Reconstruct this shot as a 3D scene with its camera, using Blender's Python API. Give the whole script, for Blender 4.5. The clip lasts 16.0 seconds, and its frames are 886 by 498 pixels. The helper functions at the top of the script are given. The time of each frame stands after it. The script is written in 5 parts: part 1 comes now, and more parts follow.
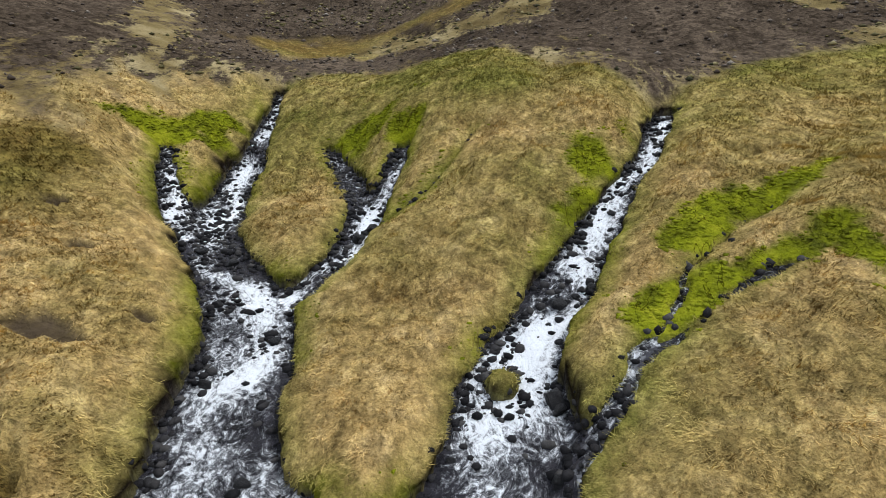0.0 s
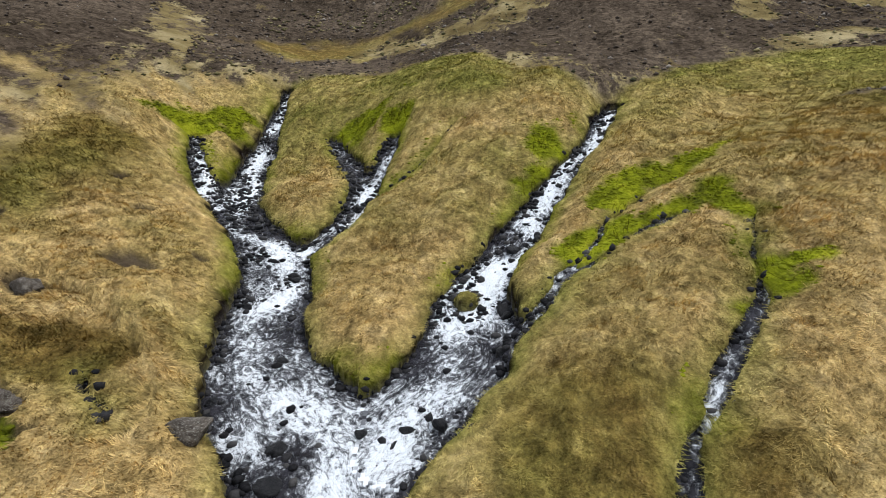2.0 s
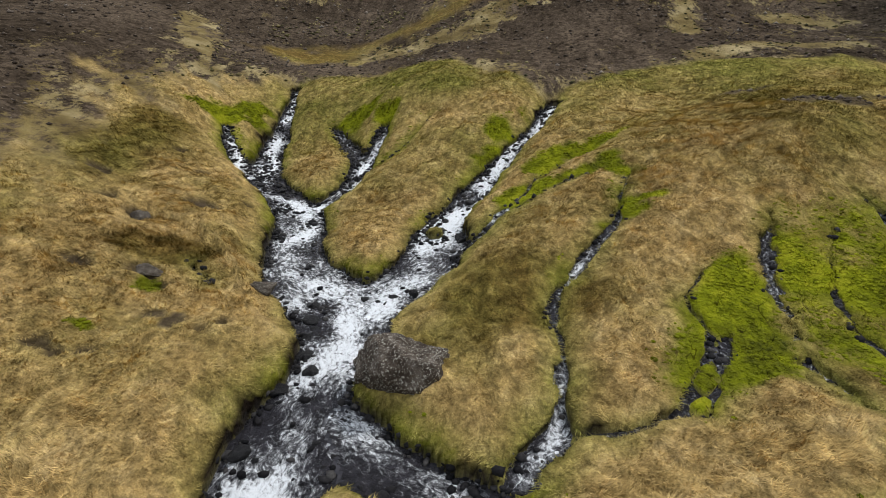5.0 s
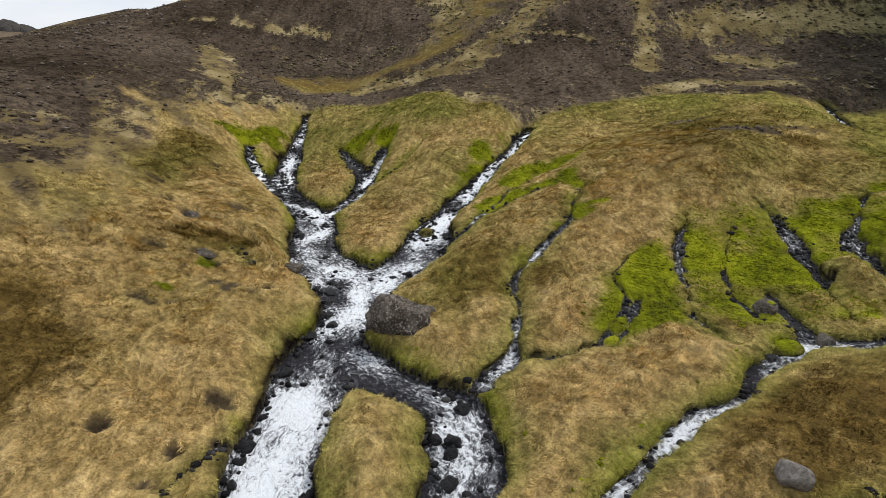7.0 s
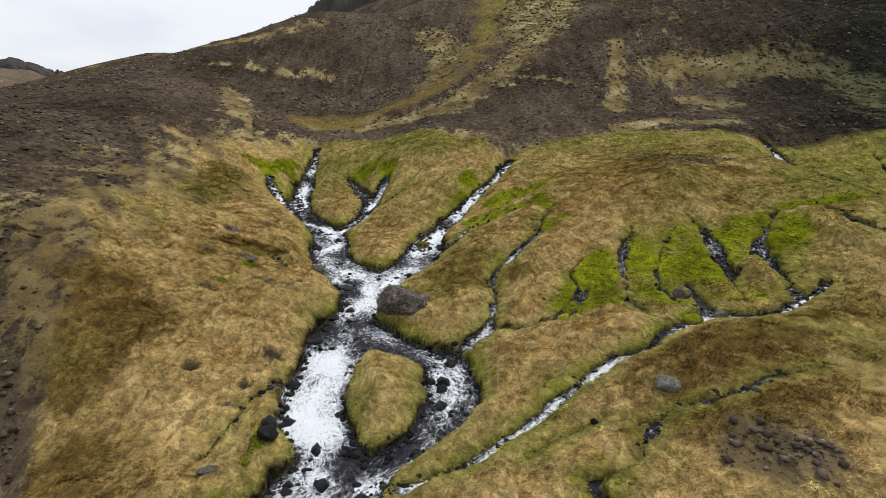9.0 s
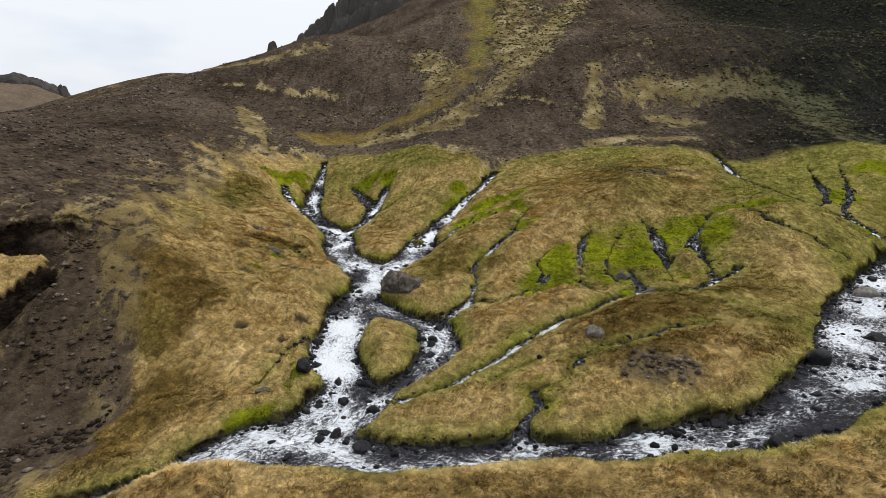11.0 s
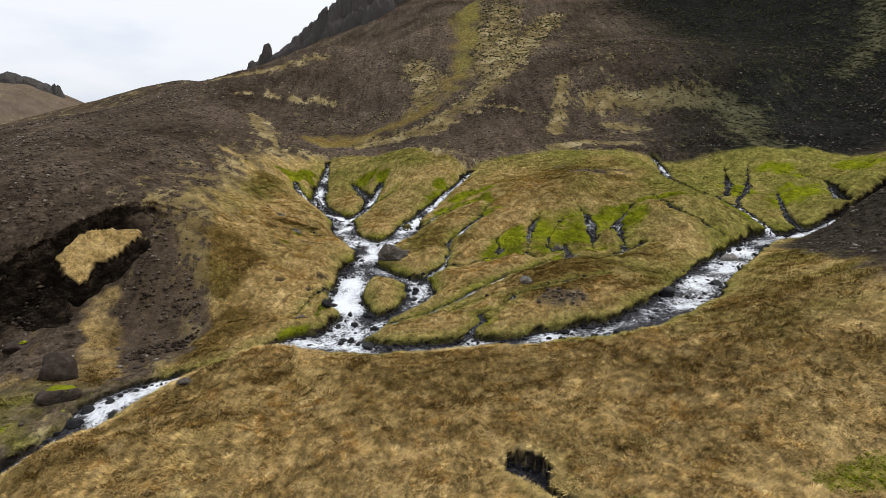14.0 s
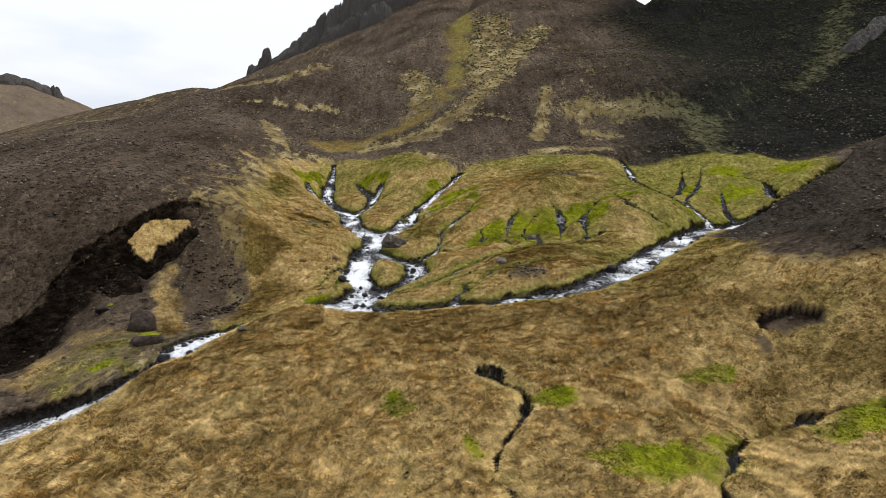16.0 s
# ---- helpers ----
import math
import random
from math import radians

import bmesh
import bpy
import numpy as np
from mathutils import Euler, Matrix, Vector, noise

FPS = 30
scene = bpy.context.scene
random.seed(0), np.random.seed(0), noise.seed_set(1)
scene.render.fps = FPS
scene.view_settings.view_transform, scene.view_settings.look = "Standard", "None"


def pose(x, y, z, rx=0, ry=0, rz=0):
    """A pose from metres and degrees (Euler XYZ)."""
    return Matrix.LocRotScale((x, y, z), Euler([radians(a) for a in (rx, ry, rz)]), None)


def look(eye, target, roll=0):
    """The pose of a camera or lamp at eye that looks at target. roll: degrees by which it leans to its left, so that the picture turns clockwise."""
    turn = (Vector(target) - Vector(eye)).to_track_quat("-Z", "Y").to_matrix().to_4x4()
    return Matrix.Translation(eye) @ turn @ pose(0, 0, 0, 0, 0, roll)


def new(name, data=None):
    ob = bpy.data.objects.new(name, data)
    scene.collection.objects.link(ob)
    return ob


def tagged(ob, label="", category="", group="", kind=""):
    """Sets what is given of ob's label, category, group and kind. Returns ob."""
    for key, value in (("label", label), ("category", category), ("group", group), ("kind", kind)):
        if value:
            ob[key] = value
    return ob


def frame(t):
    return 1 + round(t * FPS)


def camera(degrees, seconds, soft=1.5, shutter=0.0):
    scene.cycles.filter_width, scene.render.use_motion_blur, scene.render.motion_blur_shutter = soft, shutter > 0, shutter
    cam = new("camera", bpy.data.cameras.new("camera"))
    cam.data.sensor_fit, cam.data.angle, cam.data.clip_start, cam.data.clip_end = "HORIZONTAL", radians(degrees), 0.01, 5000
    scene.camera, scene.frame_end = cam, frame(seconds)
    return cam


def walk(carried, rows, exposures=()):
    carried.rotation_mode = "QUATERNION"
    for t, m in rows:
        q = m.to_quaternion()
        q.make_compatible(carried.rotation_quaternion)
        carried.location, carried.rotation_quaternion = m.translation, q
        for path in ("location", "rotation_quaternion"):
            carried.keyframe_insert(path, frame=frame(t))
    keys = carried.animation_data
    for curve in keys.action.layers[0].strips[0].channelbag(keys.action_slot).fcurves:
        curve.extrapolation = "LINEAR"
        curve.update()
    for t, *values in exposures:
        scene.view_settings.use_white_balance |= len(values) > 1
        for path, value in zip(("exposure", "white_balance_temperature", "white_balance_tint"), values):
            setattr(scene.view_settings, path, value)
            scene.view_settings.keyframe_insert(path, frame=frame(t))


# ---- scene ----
cam = camera(78.3, 16.0, soft=0.75)
PATH = [
    (0, (-0.575, -2.197, 7.897), (-0.692, -0.308, 7.252), -1.1),
    (0.5, (-0.45, -3.087, 7.989), (-0.569, -1.192, 7.361), -1.1),
    (1, (-0.31, -3.999, 8.009), (-0.425, -2.106, 7.375), -1.2),
    (1.5, (-0.175, -4.896, 8.011), (-0.28, -3.005, 7.37), -1.1),
    (2, (-0.071, -5.811, 8.005), (-0.163, -3.92, 7.36), -1.0),
    (2.5, (0.072, -6.779, 8.021), (-0.012, -4.889, 7.371), -1.0),
    (3, (0.21, -7.765, 8.024), (0.133, -5.876, 7.371), -1.0),
    (3.5, (0.35, -8.755, 8.038), (0.278, -6.867, 7.382), -1.0),
    (4, (0.478, -9.766, 8.06), (0.409, -7.878, 7.405), -1.0),
    (6.5, (0.836, -15.148, 8.397), (0.806, -13.235, 7.813), 0.2),
    (7, (0.915, -16.304, 8.446), (0.887, -14.382, 7.891), 0.1),
    (7.5, (0.988, -17.506, 8.513), (0.964, -15.577, 7.986), 0.1),
    (8, (0.997, -18.738, 8.582), (0.979, -16.801, 8.083), 0.1),
    (10.5, (1.302, -25.089, 8.732), (1.296, -23.127, 8.344), 0.1),
    (11, (1.41, -26.441, 8.827), (1.408, -24.48, 8.435), 0.1),
    (11.5, (1.516, -27.793, 8.915), (1.519, -25.832, 8.52), 0.1),
    (12, (1.639, -29.232, 8.982), (1.646, -27.272, 8.586), 0.1),
    (12.5, (1.765, -30.702, 9.057), (1.776, -28.741, 8.662), 0.1),
    (13, (1.859, -32.153, 9.156), (1.875, -30.193, 8.76), 0.1),
    (13.5, (1.96, -33.633, 9.197), (1.981, -31.672, 8.802), 0.1),
    (14, (2.064, -35.158, 9.299), (2.092, -33.197, 8.904), 0.2),
    (14.5, (2.167, -36.736, 9.392), (2.2, -34.776, 8.996), 0.2),
    (15, (2.298, -38.326, 9.504), (2.336, -36.366, 9.104), 0.2),
    (15.5, (2.39, -39.934, 9.599), (2.434, -37.976, 9.195), 0.2),
    (16, (2.168, -42.08, 9.715), (2.213, -40.118, 9.327), 0.4),
]
EXPOSURES = [(0, -0.13, 6250, 10), (1.5, -0.07, 6250, 10), (2.8, -0.1, 6250, 10), (3.5, -0.3, 6400, 10), (4.2, -0.38, 6500, 10), (7, -0.34, 6550, 11), (11, -0.34, 6550, 11), (14, -0.3, 6550, 12), (16, -0.2, 6550, 12)]
walk(cam, [(t, look(eye, target, roll)) for t, eye, target, roll in PATH], EXPOSURES)


# ---- world, sun, exposure ----
world = bpy.data.worlds.new("overcast_sky")
scene.world = world
world.use_nodes = True
wn, wl = world.node_tree.nodes, world.node_tree.links
wn.clear()
SUN_ELEVATION, SUN_AZIMUTH = radians(52), radians(60)
sky = wn.new("ShaderNodeTexSky")
sky.sky_type, sky.sun_disc = "NISHITA", False
sky.sun_elevation, sky.sun_rotation = SUN_ELEVATION, SUN_AZIMUTH
sky.air_density, sky.dust_density = 1.0, 1.5
w_tc = wn.new("ShaderNodeTexCoord")
w_map = wn.new("ShaderNodeMapping")
w_map.inputs["Scale"].default_value = (1.0, 1.0, 3.5)
w_noise = wn.new("ShaderNodeTexNoise")
w_noise.inputs["Scale"].default_value, w_noise.inputs["Detail"].default_value = 1.6, 5.0
w_ramp = wn.new("ShaderNodeValToRGB")
w_ramp.color_ramp.elements[0].position, w_ramp.color_ramp.elements[0].color = 0.36, (6.6, 7.6, 9.2, 1)
w_ramp.color_ramp.elements[1].position, w_ramp.color_ramp.elements[1].color = 0.56, (10.0, 10.4, 10.9, 1)
w_mix = wn.new("ShaderNodeMix")
w_mix.data_type = "RGBA"
w_mix.inputs[0].default_value = 0.86
w_bg = wn.new("ShaderNodeBackground")
w_bg.inputs["Strength"].default_value = 0.085
w_out = wn.new("ShaderNodeOutputWorld")
wl.new(w_tc.outputs["Generated"], w_map.inputs["Vector"])
wl.new(w_map.outputs["Vector"], w_noise.inputs["Vector"])
wl.new(w_noise.outputs["Fac"], w_ramp.inputs["Fac"])
wl.new(sky.outputs["Color"], w_mix.inputs[6])
wl.new(w_ramp.outputs["Color"], w_mix.inputs[7])
# an overcast sky is brighter overhead than near the horizon
w_sep = wn.new("ShaderNodeSeparateXYZ")
w_up = wn.new("ShaderNodeMath")
w_up.operation = "MULTIPLY_ADD"
w_up.inputs[1].default_value, w_up.inputs[2].default_value = 0.66, 1.34
w_up.use_clamp = False
w_scale = wn.new("ShaderNodeVectorMath")
w_scale.operation = "SCALE"
wl.new(w_tc.outputs["Generated"], w_sep.inputs[0])
wl.new(w_sep.outputs["Z"], w_up.inputs[0])
wl.new(w_mix.outputs[2], w_scale.inputs[0])
wl.new(w_up.outputs[0], w_scale.inputs["Scale"])
wl.new(w_scale.outputs[0], w_bg.inputs["Color"])
wl.new(w_bg.outputs["Background"], w_out.inputs["Surface"])
sun = new("sun", bpy.data.lights.new("sun", "SUN"))
sun.data.energy, sun.data.angle, sun.data.color = 2.7, radians(8), (1.0, 0.96, 0.9)
sun.matrix_world = look((40 * math.sin(SUN_AZIMUTH), 40 * math.cos(SUN_AZIMUTH), 60), (0, 0, 0))

# ---- numbers for noise and relief ----


def hashed(ix, iy, seed):
    v = (ix.astype(np.int64) * 374761393 + iy.astype(np.int64) * 668265263 + seed * 982451653) & 0x7FFFFFFF
    v = ((v ^ (v >> 13)) * 1274126177) & 0x7FFFFFFF
    return ((v ^ (v >> 16)) & 0xFFFF) / 65535.0


def rough(x, y, size, seed=0, octaves=1):
    """Smooth noise between -1 and 1 with lumps of that size in metres."""
    total, amp, norm = 0.0, 1.0, 0.0
    for o in range(octaves):
        u, v = x / size + 17.3 * o, y / size - 9.1 * o
        iu, iv = np.floor(u), np.floor(v)
        fu, fv = u - iu, v - iv
        fu, fv = fu * fu * (3 - 2 * fu), fv * fv * (3 - 2 * fv)
        a, b = hashed(iu, iv, seed + o), hashed(iu + 1, iv, seed + o)
        c, d = hashed(iu, iv + 1, seed + o), hashed(iu + 1, iv + 1, seed + o)
        total = total + amp * (2 * ((a * (1 - fu) + b * fu) * (1 - fv) + (c * (1 - fu) + d * fu) * fv) - 1)
        norm, amp, size = norm + amp, amp * 0.5, size * 0.5
    return total / norm


def soft_plus(v, k):
    return k * np.logaddexp(0, v / k)


def soft_min(a, b, k):
    return -k * np.logaddexp(-a / k, -b / k)


def step(v, lo, hi):
    u = np.clip((v - lo) / (hi - lo), 0, 1)
    return u * u * (3 - 2 * u)


# Broad swells and hollows of the valley and of the slopes above it: x, y, radius, height.
VALLEY = [
    (30.6, -26.2, 15.7, 3.60), (14.8, -25.9, 3.2, -1.98), (-14.8, -24.1, 3.9, -1.42), (25.4, -24.0, 23.7, -1.36),
    (-3.3, -19.5, 3.9, 0.95), (24.7, -19.1, 5.7, 2.92), (-26.9, -16.5, 8.4, 0.70), (-19.4, -16.0, 3.2, -4.35),
    (-11.8, -11.0, 3.2, -2.20), (8.7, -9.7, 4.5, 1.08), (-14.2, -5.0, 6.9, 2.17), (21.3, 0.3, 3.9, -1.27),
    (18.8, 1.8, 3.2, 3.10), (15.6, 3.8, 3.2, -1.66),
]
SLOPES = [
    (5.9, 4.2, 3.2, 0.77), (-23.8, 5.2, 3.9, 0.92), (12.8, 7.2, 3.2, 1.90), (-3.2, 7.6, 3.4, -0.70),
    (22.5, 13.1, 5.3, 1.05), (24.7, 13.7, 3.2, -2.56), (-6.7, 15.9, 3.8, -1.91), (-1.3, 18.9, 4.6, 1.70),
    (-26.5, 57.0, 5.0, -1.4), (38.2, 28.9, 5.3, -2.93), (24.6, 30.9, 8.5, -5.61), (31.3, 36.3, 15.5, 8.64), (-16.4, 40.5, 10.1, -4.77),
]


def broad(x, y):
    """The land without its streams: a valley floor, the hill to the north with its spur, and the slopes to the east and south."""
    valley = 0.55 + 1.1 * np.tanh(x / 20) + 0.19 * soft_plus(y + 9, 3.0)
    hill = 0.17 * soft_plus(y - 22, 4.0) + 0.2 * soft_plus(y - 50, 7.0)
    bank = soft_min(0.5 * soft_plus(-x - 8 - 0.6 * soft_plus(-y - 9, 1.5), 2.0), 6.5 + 0 * x, 1.0)
    cap = 9.0 + 0.25 * soft_plus(y - 6, 6.0) + 0.18 * soft_plus(y - 66, 5.0)
    fall = 0.6 * soft_plus(-x - 33.0 + 0.42 * soft_plus(y - 52, 4.0), 2.5)
    east = 0.55 * soft_plus(x - 52 - 0.3 * soft_plus(40 - y, 8.0), 5.0)
    south = 0.22 * soft_plus(x - 15 - 0.8 * soft_plus(y + 14, 3.0), 3.0)
    z = soft_min(valley + hill + bank, cap + 0.6 * soft_plus(x + 24, 6.0), 1.5) - fall + east + south
    for cx, cy, r, a in VALLEY + SLOPES:
        z = z + a * np.exp(-((x - cx) ** 2 + (y - cy) ** 2) / (2 * r * r))
    # the shoulder where the hill leans back, running up to the north-east
    z = z - 0.62 * soft_plus(y - 61 - 1.15 * soft_plus(x + 15, 3.0), 3.0) * step(-x, -22, -6)
    # the broad spur that runs out to the west
    spur = 10.5 + 0.15 * (y - 15) + 0.1 * soft_plus(y - 60, 8.0) + 0.15 * (x + 34) - 0.1 * soft_plus(-x - 62, 8.0) - 0.8 * soft_plus(y - 94, 6.0)
    spur = spur + 1.7 * np.exp(-(((x + 42) / 11) ** 2 + ((y - 60) / 13) ** 2))
    w = step(-x - 0.12 * soft_plus(y - 30, 5.0), 23, 37) * step(y, -5, 12)
    z = z * (1 - w) + spur * w
    # the crest, with its saddle
    crest = 84 - 41.0 * np.exp(-(((x - 57 - 0.4 * (y - 106)) / 6.5) ** 2)) - 0.55 * soft_plus(y - 112, 8.0)
    z = soft_min(z, crest, 2.5)
    # the valley's far side, behind and to the west
    z = z + 0.25 * soft_plus(-y - 75, 10.0) - 0.2 * soft_plus(-y - 230, 30.0)
    z = soft_min(z, 60 + 0 * x, 8.0)
    # the steep mountain behind, and a far one
    mountain = soft_min(46 + 0.42 * (x + 92), 104 + 0 * x, 6.0) - 0.5 * np.abs(y - 258) - 0.9 * soft_plus(x - 14, 6.0)
    z = np.maximum(z, mountain)
    far_hill = 64 * np.exp(-(((x + 356) / 84.0) ** 2 + ((y - 455) / 130.0) ** 2))
    return np.maximum(z, -14 + 0.02 * soft_plus(-x - 60, 20)) + far_hill


# Streams: x, y, half width along the way down; how far the water lies below the land, and how white it runs.
STREAMS = {
    "river": (0.42, 0.72, 0.3, [(70, 18, 0.6), (50, 9, 0.6), (36.5, 4, 0.6), (30, 0.4, 0.6), (25.5, -1, 0.8), (23.6, -1, 0.95), (21.6, -2.4, 0.85),
        (19.1, -4.7, 1.05), (16.6, -7.3, 1.15), (14, -10.9, 1.2), (11.6, -12.9, 1.05), (9.4, -13.9, 0.9), (7.1, -13.85, 0.7), (5.4, -13.85, 0.6),
        (3.7, -13.6, 0.55), (2, -13.45, 0.7), (0.2, -13.3, 0.8), (-1, -13.1, 0.9), (-2.4, -12.7, 1.2), (-3.7, -12.4, 1.3), (-4.8, -13, 0.95),
        (-5.7, -13.8, 0.7)]),
    "river_low": (0.48, 0.92, 0.15, [(-4.6, -12.8, 0.8), (-5.8, -13.75, 0.6), (-6.8, -14.4, 0.6), (-8.0, -15.0, 0.7), (-9.1, -15.8, 0.95), (-9.7, -17.0, 1.0), (-9.85, -18.2, 0.85), (-10.3, -19.5, 0.65), (-11.2, -20.7, 0.7),
        (-12.4, -21.6, 0.9), (-13.9, -22.2, 1.0), (-18, -24.5, 0.9), (-30, -29, 1.0), (-60, -44, 1.5)]),
    "west_stream": (0.42, 0.75, 1, [(-9.15, 22.6, 0.21), (-8.9, 19.4, 0.35), (-8.8, 17.3, 0.58), (-8.6, 14.4, 0.68), (-8.1, 12.4, 0.83), (-7.4, 10.9, 0.78),
        (-6.4, 9.8, 0.83), (-5.5, 8.5, 0.98), (-5, 6.8, 0.88), (-4.8, 5.2, 0.98), (-4.3, 3.8, 1.08), (-3.4, 2.4, 1.33), (-2.5, 1.2, 1.33), (-2.1, 0, 1.18),
        (-2.2, -1.2, 0.88), (-2.45, -2.4, 0.93), (-2.5, -3.6, 1.18), (-2.6, -5, 0.98), (-2.75, -6.4, 0.88), (-2.6, -7.6, 0.93), (-1.9, -9, 0.83),
        (-1.7, -10.3, 1.33), (-2.4, -11.6, 1.2), (-3.2, -12.5, 1)]),
    "island_arm": (0.42, 0.75, 0.9, [(-1.9, -2.8, 0.66), (-1.3, -3.35, 0.72), (-0.5, -4, 0.68), (0.7, -4.8, 0.71), (1.2, -6, 0.81), (1.2, -7.2, 0.81), (0.6, -8.5, 0.61),
        (-0.4, -9.5, 0.56), (-1.2, -10.3, 0.76)]),
    "middle_stream": (0.36, 0.8, 1, [(-4.2, 14.2, 0.3), (-3.75, 13.2, 0.5), (-3.7, 12.1, 0.52), (-3.9, 11, 0.46),
        (-4.4, 9.9, 0.44), (-4.8, 9, 0.55)]),
    "middle_head": (0.3, 0.75, 1, [(-2.9, 16, 0.26), (-3.2, 14.6, 0.34), (-3.6, 13.3, 0.42)]),
    "moss_head": (0.26, 0.2, 0.6, [(-5.9, 17.8, 0.2), (-5.0, 16.0, 0.38), (-4.3, 14.4, 0.4), (-3.9, 13.6, 0.3)]),
    "side_gully": (0.28, 0.5, 0.8, [(-0.7, 14.7, -0.02), (-1.4, 13.3, 0.0), (-2.2, 12.3, 0.02), (-3.2, 11.6, 0.08)]),
    "west_head": (0.32, 0.8, 1, [(-11.1, 16, 0.18), (-10.4, 14.5, 0.28), (-9.4, 12.9, 0.43), (-8.3, 11.6, 0.48)]),
    "east_stream": (0.42, 0.75, 1, [(5.3, 15.4, 0.29), (4.1, 13, 0.34), (3, 11.3, 0.4), (2.1, 9.75, 0.54), (1.3, 8.3, 0.64), (0.5, 7, 0.64), (0.1, 6, 0.84),
        (0, 4.8, 0.94), (-0.2, 3.7, 1.04), (-0.9, 2.6, 1.04), (-1.7, 1.2, 0.94)]),
    "brook": (0.32, 0.55, 0.7, [(6.5, 6.6, 0.0), (6.0, 5.5, 0.05), (5.72, 4.8, 0.06), (5.55, 4.0, 0.08), (5.2, 3.4, 0.1), (4.8, 2.9, 0.12), (4.4, 2.5, 0.14), (3.9, 1.85, 0.2), (3.5, 1.2, 0.16), (3.15, 0.7, 0.1), (3.0, 0.1, 0.12), (2.98, -0.6, 0.12),
        (2.95, -1.3, 0.11), (2.8, -2.2, 0.11), (2.5, -3.3, 0.2), (1.8, -4.3, 0.3)]),
    "moss_brook": (0.2, 0.1, 0.4, [(5.4, -3.2, -0.02), (4.3, -3.4, 0.0), (2.6, -3.8, 0.05), (1.8, -4.3, 0.2)]),
    "moss_gully": (0.28, 0.3, 0.7, [(5.9, 9.3, 0.0), (4.5, 8.4, 0.03), (3.9, 7.95, 0.04), (3.3, 7.4, 0.04), (3.1, 6.9, 0.05), (2.5, 6.1, 0.06), (1.95, 5.6, 0.07), (1.75, 5.0, 0.09), (1.2, 4.3, 0.14), (0.7, 3.8, 0.2)]),
    "moss_seam": (0.2, 0.05, 0.4, [(5.2, 7.15, 0.0), (4.6, 7.0, 0.03), (3.5, 6.4, 0.03), (2.45, 5.6, 0.03), (2.0, 5.35, 0.0)]),
    "meadow_brook": (0.3, 0.8, 0.6, [(15.2, -1.8, 0.12), (13.1, -3.1, 0.22), (11.8, -3.7, 0.22), (10.3, -3.7, 0.3), (9.2, -4.1, 0.34), (8.0, -5.0, 0.28),
        (7.2, -5.9, 0.18), (6.2, -6.3, 0.2), (5.1, -7.1, 0.2), (4.1, -8.0, 0.17), (3.0, -9.0, 0.15), (1.8, -9.9, 0.15), (0.2, -10.6, 0.2)]),
    "meadow_trickle": (0.26, 0.05, 0.35, [(11.2, -7.7, 0.0), (10.4, -8.0, 0.04), (9.2, -8.4, 0.06), (7.7, -9.1, 0.05), (6.5, -9.3, 0.06), (5.6, -10.2, 0.1), (5.2, -10.9, 0.1), (4.6, -11.1, 0.05), (4.1, -11.2, 0.08), (4.2, -11.8, 0.14), (3.6, -12.6, 0.1), (3.3, -13.3, 0.1)]),
    "meadow_seam": (0.18, 0.05, 0.2, [(5.8, -9.6, 0.0), (5.0, -9.5, 0.03), (4.3, -9.55, 0.03), (2.9, -10.0, 0.0)]),
    "upper_brook": (0.32, 0.75, 0.5, [(22.6, 17.0, 0.14), (22.9, 14.5, 0.42), (21.5, 9.6, 0.34), (21.9, 6.6, 0.2), (22.9, 4.8, 0.18), (23.8, 3.2, 0.2), (24.1, 1.2, 0.3), (24.2, -0.4, 0.3)]),
    "rill_a": (0.32, 0.2, 0.3, [(9.5, 3.3, 0.04), (8.95, 2.2, 0.12), (8.5, 1.1, 0.12), (8.2, -0.1, 0.08), (7.85, -1.6, 0.06), (7.75, -2.6, 0.05), (8.1, -3.5, 0.06)]),
    "rill_b": (0.34, 0.15, 0.3, [(12.7, 4.3, 0.04), (12.95, 2.8, 0.3), (12.75, 1.4, 0.34), (12.45, 0.0, 0.2), (12.1, -1.1, 0.1), (11.8, -2.6, 0.06)]),
    "rill_c": (0.32, 0.2, 0.3, [(16.6, 4.2, 0.03), (15.4, 2.8, 0.08), (14.7, 1.9, 0.34), (14.4, 0.8, 0.3), (14.2, -0.6, 0.14), (13.8, -2.6, 0.12)]),
    "rill_g": (0.22, 0.1, 0.2, [(10.3, -0.9, 0.1), (10.25, -1.6, 0.24), (10.2, -2.4, 0.28), (10.1, -3.5, 0.3)]),
    "crack_a": (0.26, 0.05, 0.2, [(7.0, 1.2, 0.0), (6.4, 0.6, 0.04), (6.05, 0.05, 0.05), (6.2, -0.9, 0.05), (5.65, -1.9, 0.06), (5.15, -2.6, 0.1), (4.75, -3.3, 0.12)]),
    "crack_b": (0.22, 0.05, 0.2, [(6.5, -1.1, 0.03), (6.1, -1.9, 0.05), (5.7, -2.6, 0.06), (5.2, -3.4, 0.05)]),
    "crack_c": (0.22, 0.05, 0.2, [(11.0, 2.8, -0.02), (10.2, 1.4, 0.03), (9.6, 0.1, 0.03), (9.3, -1.4, 0.05), (9.45, -2.5, 0.05)]),
    "rill_d": (0.34, 0.15, 0.5, [(27.8, 13.6, 0.0), (26.6, 10.6, 0.16), (25.4, 8.0, 0.26), (24.2, 6.0, 0.14), (23.0, 4.7, 0.1)]),
    "rill_e": (0.34, 0.15, 0.5, [(29.0, 12.0, 0.0), (27.6, 9.2, 0.16), (26.0, 6.6, 0.2), (24.6, 4.9, 0.14), (23.9, 3.6, 0.12)]),
